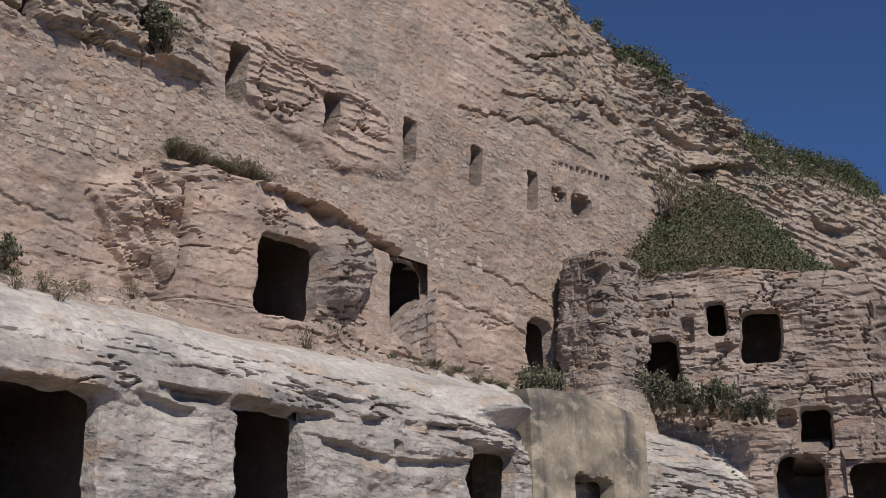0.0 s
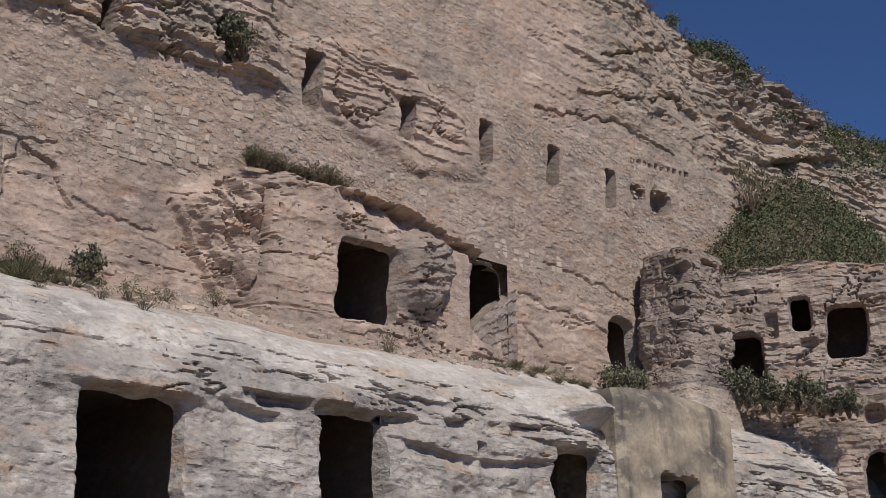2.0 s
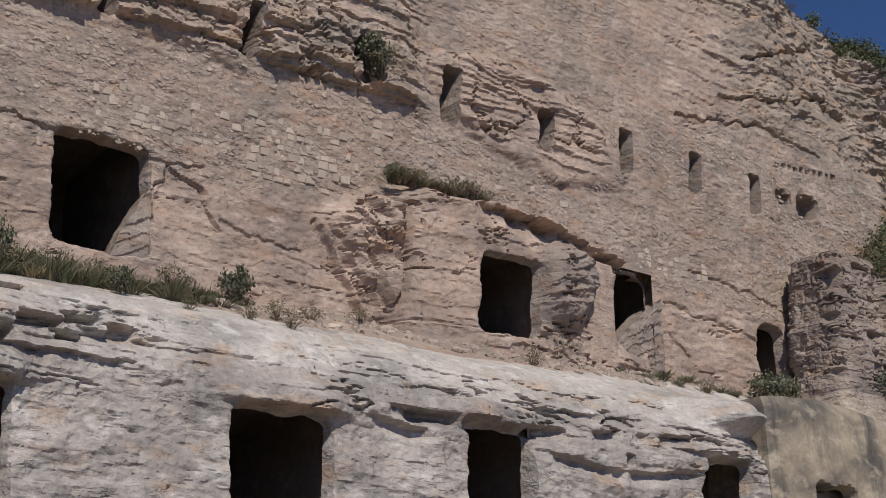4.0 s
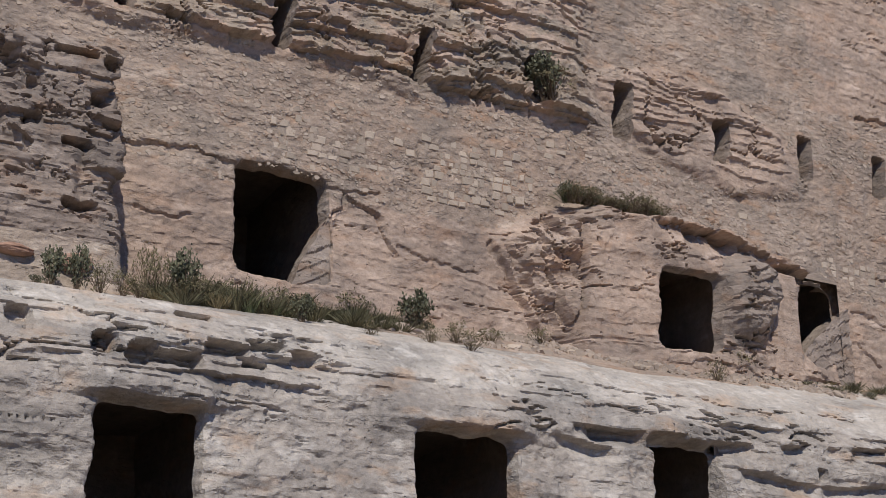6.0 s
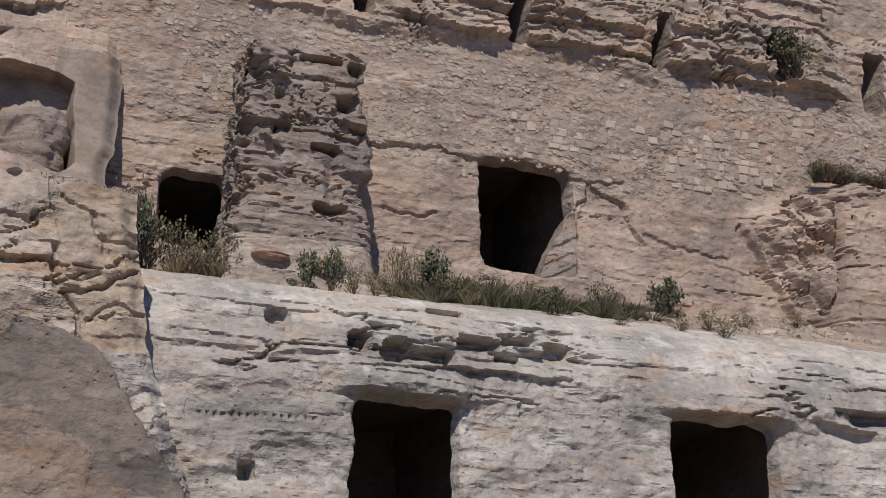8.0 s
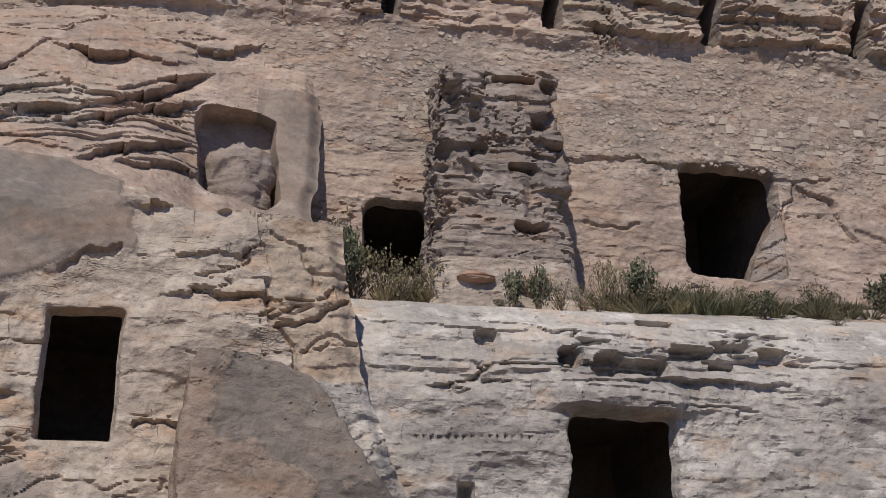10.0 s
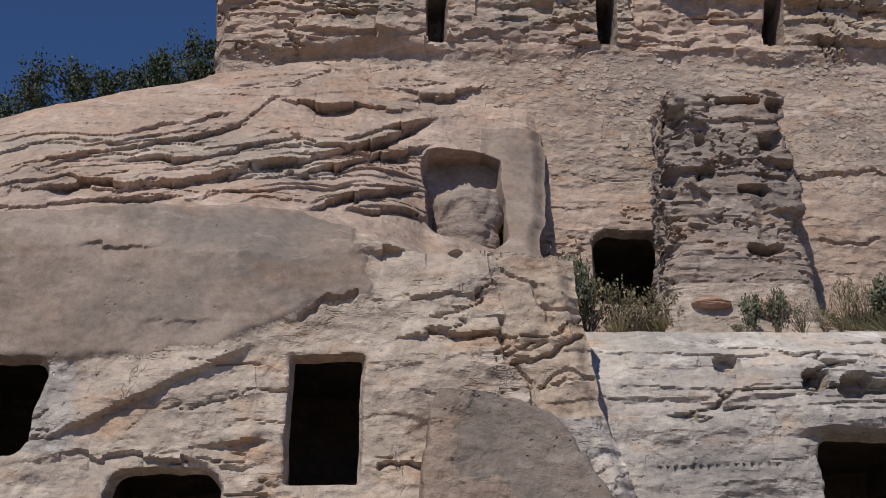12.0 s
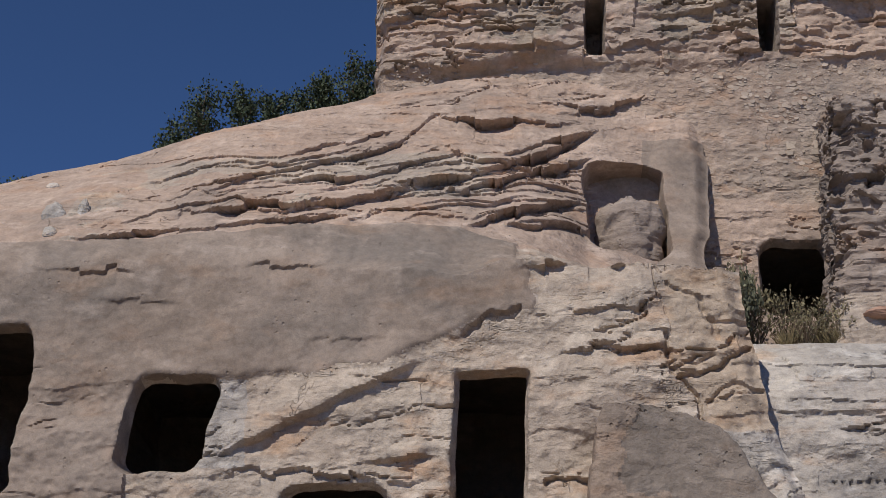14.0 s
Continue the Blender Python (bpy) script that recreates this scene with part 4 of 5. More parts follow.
def build_return():
    us = np.linspace(-0.8, 19, 330)
    zs = np.concatenate([np.linspace(0, 6.5, 10, endpoint=False), np.linspace(6.5, 16.3, 200)])
    U, Z = np.meshgrid(us, zs)
    top = return_top(us) + 0.3 * (fbm(us * 0.8, us * 0, 4, 251) - 0.5)
    Z = Z * (top / 16.3)[None, :]
    D = -0.08 * saw_beds(U, Z - 0.03 * U, 253, 1.3, 0.5, 0.5, 0.45) - 0.12 * blocks(U * 0.9, Z * 1.5, 260) - 0.06 * blocks(U * 1.4, Z * 5.0, 262) - 0.06 * saw_beds(U, Z - 0.03 * U, 254, 4.4, 0.4, 0.5, 0.7) + 0.25 * cracks(U, Z, 252, 0.9, 0.45, 0.012, 0.5) - 0.8 * (fbm(U * 0.25, Z * 0.25, 3, 255) - 0.5) - 0.3 * (fbm(U * 1.1, Z * 1.4, 4, 256) - 0.5)
    D = D + 0.16 * cracks(U, Z, 257, 0.25, 1.4, 0.015, 0.6) - 0.06 * (fbm(U * 5, Z * 6, 3, 258) - 0.5)
    D = D - 0.35 * smooth(9.9, 8.4, Z + 1.2 * (fbm(U * 0.5, Z * 0.3, 3, 259) - 0.5)) * smooth(0.5, 2.0, U) - 1.6 * smooth(7.5, 10.5, U) * smooth(14.5, 9, Z)
    D = D + 0.45 * smooth(14.8, 16.2, Z)
    holes = [(3.4, 14.4, 0.75, 1.25, 0.35, True, 0.25, 0.0), (4.92, 13.62, 1.4, 1.85, 0.35, True, 0.3, 0.08),
             (1.4, 12.85, 1.3, 1.75, 0.35, True, 0.35, -0.08), (2.4, 14.0, 0.4, 0.9, 0.4, False, 0.1, 0.0),
             (6.55, 10.3, 1.1, 1.55, 0.35, True, 0.3, 0.05), (5.95, 8.5, 1.7, 1.9, 0.35, True, 0.6, 0.0),
             (8.4, 8.1, 1.8, 1.9, 0.35, True, 0.5, 0.0), (5.6, 10.7, 0.6, 0.6, 0.4, False, 0.15, 0), (3.6, 13.3, 0.6, 0.4, 0.3, False, 0.15, 0)]
    D, keep, rooms = cut(D, U, Z, holes)
    ob = sheet("cliff_return", U, D, Z, M_RETURN, keep)
    ob.matrix_world = FACE
    tagged(ob, "grey-brown bedded rock face with square cave windows", "cliff", kind="structure")
    for u, dd, z, w, h in rooms:
        p = FACE @ Vector((u, dd, z))
        chamber(p.x, p.y, p.z, w, h, 3.2, 0.25, FACE_TURN)
    # the overgrown slope on top of it
    us = np.linspace(-1.2, 19, 160)
    ws = np.linspace(0, 17, 130)
    U, W = np.meshgrid(us, ws)
    ridge = np.interp(us, [-1, 2, 4.5, 7, 9, 12, 19], [1.0, 1.05, 0.68, 0.40, 0.28, 0.2, 0.15])
    Z = return_top(U) - 0.45 + W * ridge[None, :] * 0.85 + 0.5 * (fbm(U * 0.7, W * 0.7, 4, 261) - 0.5)
    Z[0] -= 0.2
    reach = (FACE.to_3x3()[1][0] * U + FACE.to_3x3()[1][1] * W + FACE.translation.y) < 31.0
    g = sheet("talus_slope", U, W + 0.5, Z, M_TALUS, reach)
    g.matrix_world = FACE
    tagged(g, "earthy talus slope overgrown with grass below the cliff", "slope", kind="structure")
    return ob, us, ws, Z


ret, slope_u, slope_w, slope_z = build_return()


# ---- plastered pier ----
def build_pier():
    us, zs = np.linspace(0, 1, 110), np.linspace(0, 1, 110)
    U, S = np.meshgrid(us, zs)
    top = 9.92 + 0.22 * np.sin(math.pi * U) - 0.08 * U + 0.08 * (fbm(U * 6, U * 0, 3, 270) - 0.5)
    Z = 2 + (top - 2) * S
    X = 31.35 + 5.7 * U - 0.1 * (1 - S)
    Y = 24.72 + 0.12 * S + 0.06 * smooth(0.8, 1.0, S) - 0.10 * (fbm(X * 0.7, Z * 0.7, 3, 271) - 0.5) - 0.03 * (fbm(X * 4, Z * 4, 3, 272) - 0.5)
    Y = Y + 0.10 * smooth(0.96, 1.0, S) + 0.06 * smooth(0.015, 0, U) + 0.06 * smooth(0.985, 1, U)
    Y, keep, rooms = cut(Y, X, Z, [(34.2, 6.5, 1.85, 2.3, 0.45, True, 0.25, 0.0)])
    root = new("plastered_pier")
    tagged(root, "weathered cement-plastered pier with a dark doorway in the pale rock", "pier")
    sheet("front", X, Y, Z, M_PLASTER, keep, root)
    d = np.linspace(0, 2.2, 40)
    sheet("side", np.repeat(X[:, :1], 40, 1)[:, ::-1], (Y[:, :1] + d[None, :])[:, ::-1], np.repeat(Z[:, :1], 40, 1)[:, ::-1], M_PLASTER, None, root)
    sheet("side", np.repeat(X[:, -1:], 40, 1), Y[:, -1:] + d[None, :], np.repeat(Z[:, -1:], 40, 1), M_PLASTER, None, root)
    sheet("top", np.repeat(X[-1:], 40, 0), Y[-1:] + d[:, None], Z[-1:] + 0.03 * (fbm(X[:40] * 1.1, d[:, None] + 0 * X[:40], 3, 273) - 0.5) * smooth(0, 0.3, d)[:, None], M_PLASTER, None, root)
    for x, y, z, w, h in rooms:
        chamber(x, y, z, w, h, 4.0, 0.8)


build_pier()


# ---- a fallen slab in one cave mouth, a wedge for another's sunlit side ----
def mouth_wedge(profile, y, thick, seed, label):
    """A thick broken wedge with a slanting top, its outline in x and z."""
    bm = bmesh.new()
    front = [bm.verts.new((px, y, pz)) for px, pz in profile]
    back = [bm.verts.new((px + 0.1, y + thick, pz)) for px, pz in profile]
    bm.faces.new(front[::-1])
    bm.faces.new(back)
    for i in range(len(profile)):
        j = (i + 1) % len(profile)
        bm.faces.new((front[i], front[j], back[j], back[i]))
    bmesh.ops.recalc_face_normals(bm, faces=bm.faces)
    bmesh.ops.triangulate(bm, faces=bm.faces)
    for _ in range(5):
        bmesh.ops.subdivide_edges(bm, edges=bm.edges, cuts=1, use_grid_fill=True)
    co = np.array([v.co for v in bm.verts])
    push = 0.05 * saw_beds(co[:, 0], co[:, 2] - 0.45 * co[:, 0], seed, 2.6, 0.3, 0.8) + 0.06 * blocks(co[:, 0] * 2, co[:, 2] * 3 - co[:, 0], seed + 3)
    for v, p in zip(bm.verts, push):
        v.co += Vector((0.05 * noise.noise(v.co * 3), -p, 0.07 * noise.noise(v.co * 2.5 + Vector((9, 0, 0)))))
    me = bpy.data.meshes.new("slab_or_lit_jamb")
    bm.to_mesh(me)
    bm.free()
    me.materials.append(M_TOWER)
    return tagged(new("slab_or_lit_jamb", me), label, "rock slab")


mouth_wedge([(30.1, 11.4), (32.5, 11.4), (32.45, 13.9), (31.5, 13.2), (30.2, 12.0)], 29.6, 0.8, 351, "dark bedded rock slab leaning inside a cave mouth")
# added wedge in the outline of the sunlit patch on the jamb
mouth_wedge([(14.1, 11.8), (15.2, 11.8), (15.1, 13.85), (14.85, 13.5), (14.3, 12.4)], 30.15, 0.8, 361, "grey wedge standing in for the sunlit side of the tall cave mouth")

# ---- mud mass leaning on the buttress ----
def mud_slab():
    """A battered mass of mud plaster against the rock, wider towards its foot."""
    nz, na = 130, 220
    A, S = np.meshgrid(np.linspace(0, 2 * math.pi, na), np.linspace(0, 1, nz))
    c, s = np.cos(A), np.sin(A)
    sq = (np.abs(c) ** 14 + np.abs(s) ** 14) ** (-1 / 14)
    Z = 7.6 * S
    left = np.interp(Z, [0, 5, 7.0, 7.4, 7.6], [0.2, 0.68, 0.86, 0.95, 1.05])
    right = np.interp(Z, [0, 5.2, 6.5, 7.2, 7.45, 7.6], [6.0, 4.4, 3.55, 3.15, 2.85, 2.4])
    mid, half = (left + right) / 2, (right - left) / 2
    r = 1 + 0.08 * (fbm(c * 2.0 + 3, Z * 1.0, 4, 281) - 0.5) + 0.05 * (fbm(A * 5, Z * 4, 4, 283, 0.65) - 0.5) - 0.05 * saw_beds(A * 2, Z, 285, 1.2, 0.6, 0.4)
    X = mid + half * sq * c * r
    Y = 23.55 + 0.06 * (Z - 7.5) + 0.75 * sq * s * r
    Z = Z - (0.10 * (X - 2.0) + 0.35 * (fbm(X * 1.3, X * 0, 4, 287) - 0.5)) * smooth(0.6, 1.0, S)
    Xc = np.concatenate([X, mid[-1:] + (X[-1:] - mid[-1:]) * 0.6, mid[-1:] + (X[-1:] - mid[-1:]) * 0.02])
    Yc = np.concatenate([Y, 23.55 + (Y[-1:] - 23.55) * 0.6, 23.55 + (Y[-1:] - 23.55) * 0.02])
    Zc = np.concatenate([Z, Z[-1:] + 0.05, Z[-1:] + 0.06])
    edge = Xc - np.interp(Zc, [0, 5, 7.0, 7.6], [0.2, 0.68, 0.88, 1.3])
    blot = fbm(Xc * 1.6, Zc * 1.6, 4, 289)
    crust = (edge < 0.35 + 0.5 * (blot - 0.5)) | (Zc + 0.5 * Xc < 6.2 + 1.6 * blot)
    Yc = Yc - 0.025 * smooth(0.5, 0.56, blot) - 0.10 * crust * (fbm(Xc * 5, Zc * 5, 4, 290, 0.65) - 0.2)
    return tagged(sheet("mud_slab", Xc, Yc, Zc, M_BOULDER, None, None, zones=crust.astype(int), others=(M_CRUST,)), "grey-brown weathered mud plaster mass leaning on the rock buttress", "mud slab")


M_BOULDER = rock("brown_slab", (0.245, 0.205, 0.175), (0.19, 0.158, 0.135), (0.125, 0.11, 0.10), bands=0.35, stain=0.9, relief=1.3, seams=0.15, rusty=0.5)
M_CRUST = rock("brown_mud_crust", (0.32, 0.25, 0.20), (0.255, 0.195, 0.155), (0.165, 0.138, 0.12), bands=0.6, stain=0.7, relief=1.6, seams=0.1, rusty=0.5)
mud_slab()

# ---- ends that close the rock beyond the view ----
def end_wall(name, x, y, z, dx, dy, length, material, label):
    U, Z = np.meshgrid(np.linspace(0, 1, 60), np.linspace(0, z, 60))
    r = 0.8 * (fbm(U * 9, Z * 0.5, 4, 295) - 0.5)
    s = sheet(name, x + dx * length * U + dy * r, y + dy * length * U - dx * r, Z, material)
    return tagged(s, label, "cliff", kind="structure")


end_wall("buttress_end", -17.0, 24.0, 13.6, 0.0, 1.0, 40, M_BUTT, "plain tan rock end of the buttress")
p = FACE @ Vector((19, 0, 0))
end_wall("cliff_return_end", p.x, p.y, 15.0, 0.875, 0.485, 60, M_RETURN, "plain brown rock end of the cliff")
end_wall("cliff_wall_far_end", 78.0, 30.5, 27.4, 0.0, 1.0, 60, M_SAND, "plain rock end of the far cliff")

# ---- ground ----
gx = np.concatenate([[-1500, -400, -120, -50], np.linspace(-30, 90, 70), [130, 400, 1500]])
gy = np.concatenate([[-1500, -400, -120], np.linspace(-50, 32, 50), [60, 300]])
GX, GY = np.meshgrid(gx, gy)
GZ = 0.25 * (fbm(GX * 0.15, GY * 0.15, 4, 291) - 0.5)
tagged(sheet("ground", GX, GY, GZ, M_GROUND), "dry earth ground before the cliff", "ground", kind="structure")

# ---- eroded lump in the niche of the buttress ----
def lump(name, x, y, z, rx, ry, rz, seed, material, label, category, arched=0.0):
    A, B = np.meshgrid(np.linspace(0, 2 * math.pi, 90), np.linspace(-math.pi / 2, math.pi / 2, 60))
    wrap = np.cos(A)
    r = 1 + 0.5 * (fbm(wrap * 1.3 + 4, B * 1.5, 4, seed) - 0.5) + 0.12 * strata(wrap, B * 2, seed + 3)
    X = x + rx * np.cos(B) * np.cos(A) * r
    Y = y + ry * np.cos(B) * np.sin(A) * r
    Z = z + rz * np.sin(B) * r
    # an arched hollow worn into its front
    arch = smooth(0.16, 0.05, np.abs(np.hypot((X - x + 0.1) / rx, (Z - z + 0.15 * rz) / rz) - 0.5)) * (Z > z) * (Y < y)
    Y = Y + arched * arch
    return tagged(sheet(name, X, Y, Z, material), label, category)


lump("weathered_boulder", 1.98, 29.15, 13.0, 0.82, 0.6, 1.05, 301, M_TOWER, "grey rounded eroded rock sitting in the square niche", "boulder", 0.08)
lump("weathered_boulder", 7.0, 28.12, 10.95, 0.4, 0.22, 0.12, 311, M_RED, "smooth reddish rock at the foot of the tower", "boulder")
lump("weathered_boulder", 8.2, 28.1, 10.85, 0.42, 0.22, 0.22, 317, M_RED, "smooth reddish rock at the foot of the tower", "boulder")


for dx, dz, rx, rz, seed in ((0, 0, 0.22, 0.3, 331), (0.12, -0.55, 0.14, 0.16, 337), (0.55, 0.1, 0.12, 0.26, 341), (-0.7, 1.35, 0.16, 0.1, 347)):
    px, pz = -9.25 + dx, 12.05 + dz
    py = float(butt_y(np.array([px]), np.array([pz]))[0])
    lump("plaster_remnant", px, py + 0.03, pz, rx, 0.09, rz, seed, M_BLEACH, "flaking pale plaster remnant on the rock", "plaster")


# ---- plants ----
rng = random.Random(7)


def stem(bm, a, b, r0, r1):
    d = (b - a).normalized()
    u = d.orthogonal().normalized()
    v = d.cross(u)
    ring = []
    for p, r in ((a, r0), (b, r1)):
        ring.append([bm.verts.new(p + (u * math.cos(t) + v * math.sin(t)) * r) for t in (0, 2.09, 4.19)])
    for i in range(3):
        bm.faces.new((ring[0][i], ring[0][(i + 1) % 3], ring[1][(i + 1) % 3], ring[1][i]))


def leaf(bm, p, size, up=0.3):
    d = Vector((rng.gauss(0, 1), rng.gauss(0, 1), rng.gauss(0, 1) + up)).normalized()
    s = d.orthogonal().normalized()
    s = (s * math.cos(size * 99) + d.cross(s) * math.sin(size * 99)) * size * 0.32
    m = p + d * size * 0.5
    bm.faces.new([bm.verts.new(q) for q in (p, m + s, p + d * size, m - s)])


def shrub(leaves, twigs, spread, leaf_size, material):
    """A bush one metre high: forking twigs with small leaves."""
    root = new("shrub")
    bs, bl = bmesh.new(), bmesh.new()
    for i in range(twigs):
        a = rng.uniform(0, 2 * math.pi)
        out = spread * rng.uniform(0.15, 1) ** 0.7
        tip = Vector((math.cos(a) * out, math.sin(a) * out, rng.uniform(0.55, 1.0) * (1 - 0.45 * (out / spread) ** 2)))
        mid = tip * 0.5 + Vector((rng.gauss(0, 0.04), rng.gauss(0, 0.04), 0.06))
        stem(bs, Vector((rng.gauss(0, 0.04), rng.gauss(0, 0.04), -0.1)), mid, 0.014, 0.009)
        stem(bs, mid, tip, 0.009, 0.003)
        for _ in range(leaves // twigs):
            f = rng.uniform(0.25, 1.05)
            p = mid * (1 - f) * 1.2 + tip * f if f > 0.4 else mid * f * 2.2
            p = p + Vector((rng.gauss(0, 0.07), rng.gauss(0, 0.07), rng.gauss(0, 0.06)))
            leaf(bl, p, leaf_size * rng.uniform(0.6, 1.3))
    part("branching", bs, M_TWIG, root)
    part("foliage", bl, material, root)
    return root


def tuft(blades, spread, material, width=0.012):
    """A clump of grass one metre high."""
    bm = bmesh.new()
    for _ in range(blades):
        a, r = rng.uniform(0, 6.283), spread * rng.random() ** 0.6
        b = Vector((math.cos(a) * r * 0.5, math.sin(a) * r * 0.5, -0.06))
        h = rng.uniform(0.45, 1.0)
        t = b + Vector((math.cos(a) * r * 0.9 + rng.gauss(0, 0.2), math.sin(a) * r * 0.9 + rng.gauss(0, 0.2), h))
        m = (b + t) / 2 + Vector((0, 0, 0.1 * h))
        s = Vector((math.cos(a + 1.5), math.sin(a + 1.5), 0)) * width
        v = [bm.verts.new(q) for q in (b - s, b + s, m + s * 0.8, t, m - s * 0.8)]
        bm.faces.new(v)
    root = new("grass_tuft")
    part("blade_clump", bm, material, root)
    return root


SHRUBS = [shrub(900, 26, 0.55, 0.10, M_LEAF), shrub(700, 22, 0.75, 0.09, M_LEAF), shrub(420, 24, 0.6, 0.07, M_DRYLEAF)]
TUFTS = [tuft(170, 0.55, M_TUFT), tuft(150, 0.6, M_DRY), tuft(120, 0.45, M_GRASS)]
for i, s in enumerate(SHRUBS):
    tagged(s, ("dense dark green shrub growing on the rock", "low spreading green shrub on the ledge", "sparse half-dry shrub with thin grey twigs")[i], "shrub", "shrubs")
for i, s in enumerate(TUFTS):
    tagged(s, ("green grass clump on the terrace", "dry straw-coloured grass clump", "short green grass clump")[i], "grass", "grass clumps")
used = set()


def plant(kinds, k, x, y, z, h, w=None):
    w = w or h
    m = pose(x, y, z, 0, 0, rng.uniform(0, 360)) @ Matrix.Diagonal((w, w, h, 1))
    if (id(kinds), k) in used:
        return copy_thing(kinds[k], m)
    used.add((id(kinds), k))
    kinds[k].matrix_basis = m
    return kinds[k]


def shelf_z(x, y):
    """Height of the sloping shelf at depth y."""
    zs = np.linspace(8.0, 12.3, 150)
    ys = lower_y(np.full(150, float(x)), zs)
    below = zs[ys < y]
    return float(below.max()) if len(below) else 10.0


# the bush in the wall, the mat on the outcrop, plants of the terrace and shelf
plant(SHRUBS, 0, 21.45, 29.7, 18.4, 1.4, 1.1)
plant(SHRUBS, 2, 21.6, 29.6, 18.4, 1.2, 1.2)
for i in range(26):
    x = 21.9 + 3.3 * i / 26
    tall = 0.3 if 22.9 < x < 23.6 else 0.48
    plant(SHRUBS, (1, 2, 2)[i % 3], x, 29.15 + 0.25 * rng.random(), 15.3 + 0.1 * rng.random(), tall * rng.uniform(0.7, 1.2), 0.55)
    plant(TUFTS, (2, 1)[i % 2], x, 29.3 + 0.2 * rng.random(), 15.35, rng.uniform(0.5, 0.75), 0.5)
for i in range(90):
    x = 10.2 + 6.2 * i / 90 + rng.gauss(0, 0.08)
    y = 28.9 + rng.uniform(-0.75, 0.5)
    tall = float(np.interp(x, [10.2, 11.2, 12.4, 13.4, 14.6, 15.6, 16.5], [0.45, 1.0, 1.15, 0.75, 0.6, 0.8, 0.5]))
    plant(TUFTS, (0, 1, 0, 0, 2)[i % 5], x, y, shelf_z(x, y), rng.uniform(0.5, 1.1) * tall, rng.uniform(0.55, 0.9))
BY_THE_DOOR = ((11.0, 28.9, 1.0, 0.7, 0), (11.8, 28.7, 0.6, 0.7, 1), (12.8, 28.6, 0.5, 0.7, 1), (13.6, 28.4, 0.5, 0.6, 1), (15.6, 28.7, 0.6, 0.7, 1),
               (16.5, 28.4, 0.85, 0.75, 0), (17.2, 27.6, 0.6, 0.5, 2), (13.2, 27.6, 0.55, 0.5, 0), (14.6, 27.0, 0.3, 0.35, 2), (16.0, 26.8, 0.45, 0.45, 2),
               (17.0, 28.7, 0.8, 0.8, 1), (18.7, 28.4, 0.45, 0.5, 2), (10.2, 29.2, 1.3, 0.55, 2), (10.6, 29.2, 1.1, 0.5, 2), (17.0, 26.6, 0.5, 0.5, 2))
BY_THE_TOWER = ((7.6, 27.5, 0.7, 0.5, 0), (8.1, 27.4, 0.75, 0.45, 0), (8.6, 27.4, 0.75, 0.5, 2), (9.1, 27.5, 0.6, 0.45, 2), (9.4, 27.4, 0.5, 0.4, 2), (7.3, 27.4, 0.4, 0.5, 1),
                (4.25, 28.9, 1.9, 0.8, 2), (4.5, 29.0, 1.5, 0.9, 2), (4.15, 28.5, 1.3, 0.7, 0), (5.1, 28.8, 1.2, 0.9, 2), (5.7, 28.7, 1.0, 0.9, 2), (6.1, 28.5, 0.9, 0.7, 2), (5.4, 28.4, 0.9, 0.8, 2))
ON_THE_SHELF = ((20.6, 29.0, 0.55, 0.5, 2), (25.4, 27.8, 0.6, 0.5, 2), (27.0, 28.6, 0.7, 0.6, 2), (28.0, 28.4, 0.4, 0.6, 1), (29.6, 28.6, 0.5, 0.7, 1), (30.2, 28.4, 0.4, 0.6, 1),
                (31.6, 28.2, 0.5, 0.6, 1), (32.8, 28.2, 0.45, 0.6, 2), (34.4, 28.4, 0.5, 0.8, 1), (35.6, 28.4, 0.8, 0.9, 0), (36.6, 28.6, 0.9, 0.9, 0), (37.6, 28.8, 1.0, 0.8, 0))
for x, y, h, w, k in BY_THE_DOOR + BY_THE_TOWER + ON_THE_SHELF:
    plant(SHRUBS, k, x, y, shelf_z(x, y) - 0.03, h, w)
for i in range(22):
    x = 10.3 + 6.4 * rng.random()
    y = 28.4 + 0.9 * rng.random()
    plant(SHRUBS, (2, 1, 2)[i % 3], x, y, shelf_z(x, y) - 0.03, rng.uniform(0.45, 0.8), rng.uniform(0.5, 0.8))
for i in range(16):
    x = 5.0 + 1.6 * rng.random()
    y = 28.4 + 0.8 * rng.random()
    plant(TUFTS, 1, x, y, shelf_z(x, y), rng.uniform(0.6, 0.95), 0.7)
for i in range(18):
    x = 26 + 11.5 * rng.random()
    y = 28.3 + 0.8 * rng.random()
    plant(TUFTS, i % 2, x, y, shelf_z(x, y), rng.uniform(0.3, 0.55), 0.55)
# plants at the foot of the return face
for i in range(16):
    u = 0.9 + 4.4 * i / 16
    p = FACE @ Vector((u, -1.0 - 0.5 * rng.random(), 0))
    plant(SHRUBS, i % 2, p.x, p.y, 11.15 - 0.16 * u + 0.2 * rng.random(), rng.uniform(0.5, 1.0), 0.9)


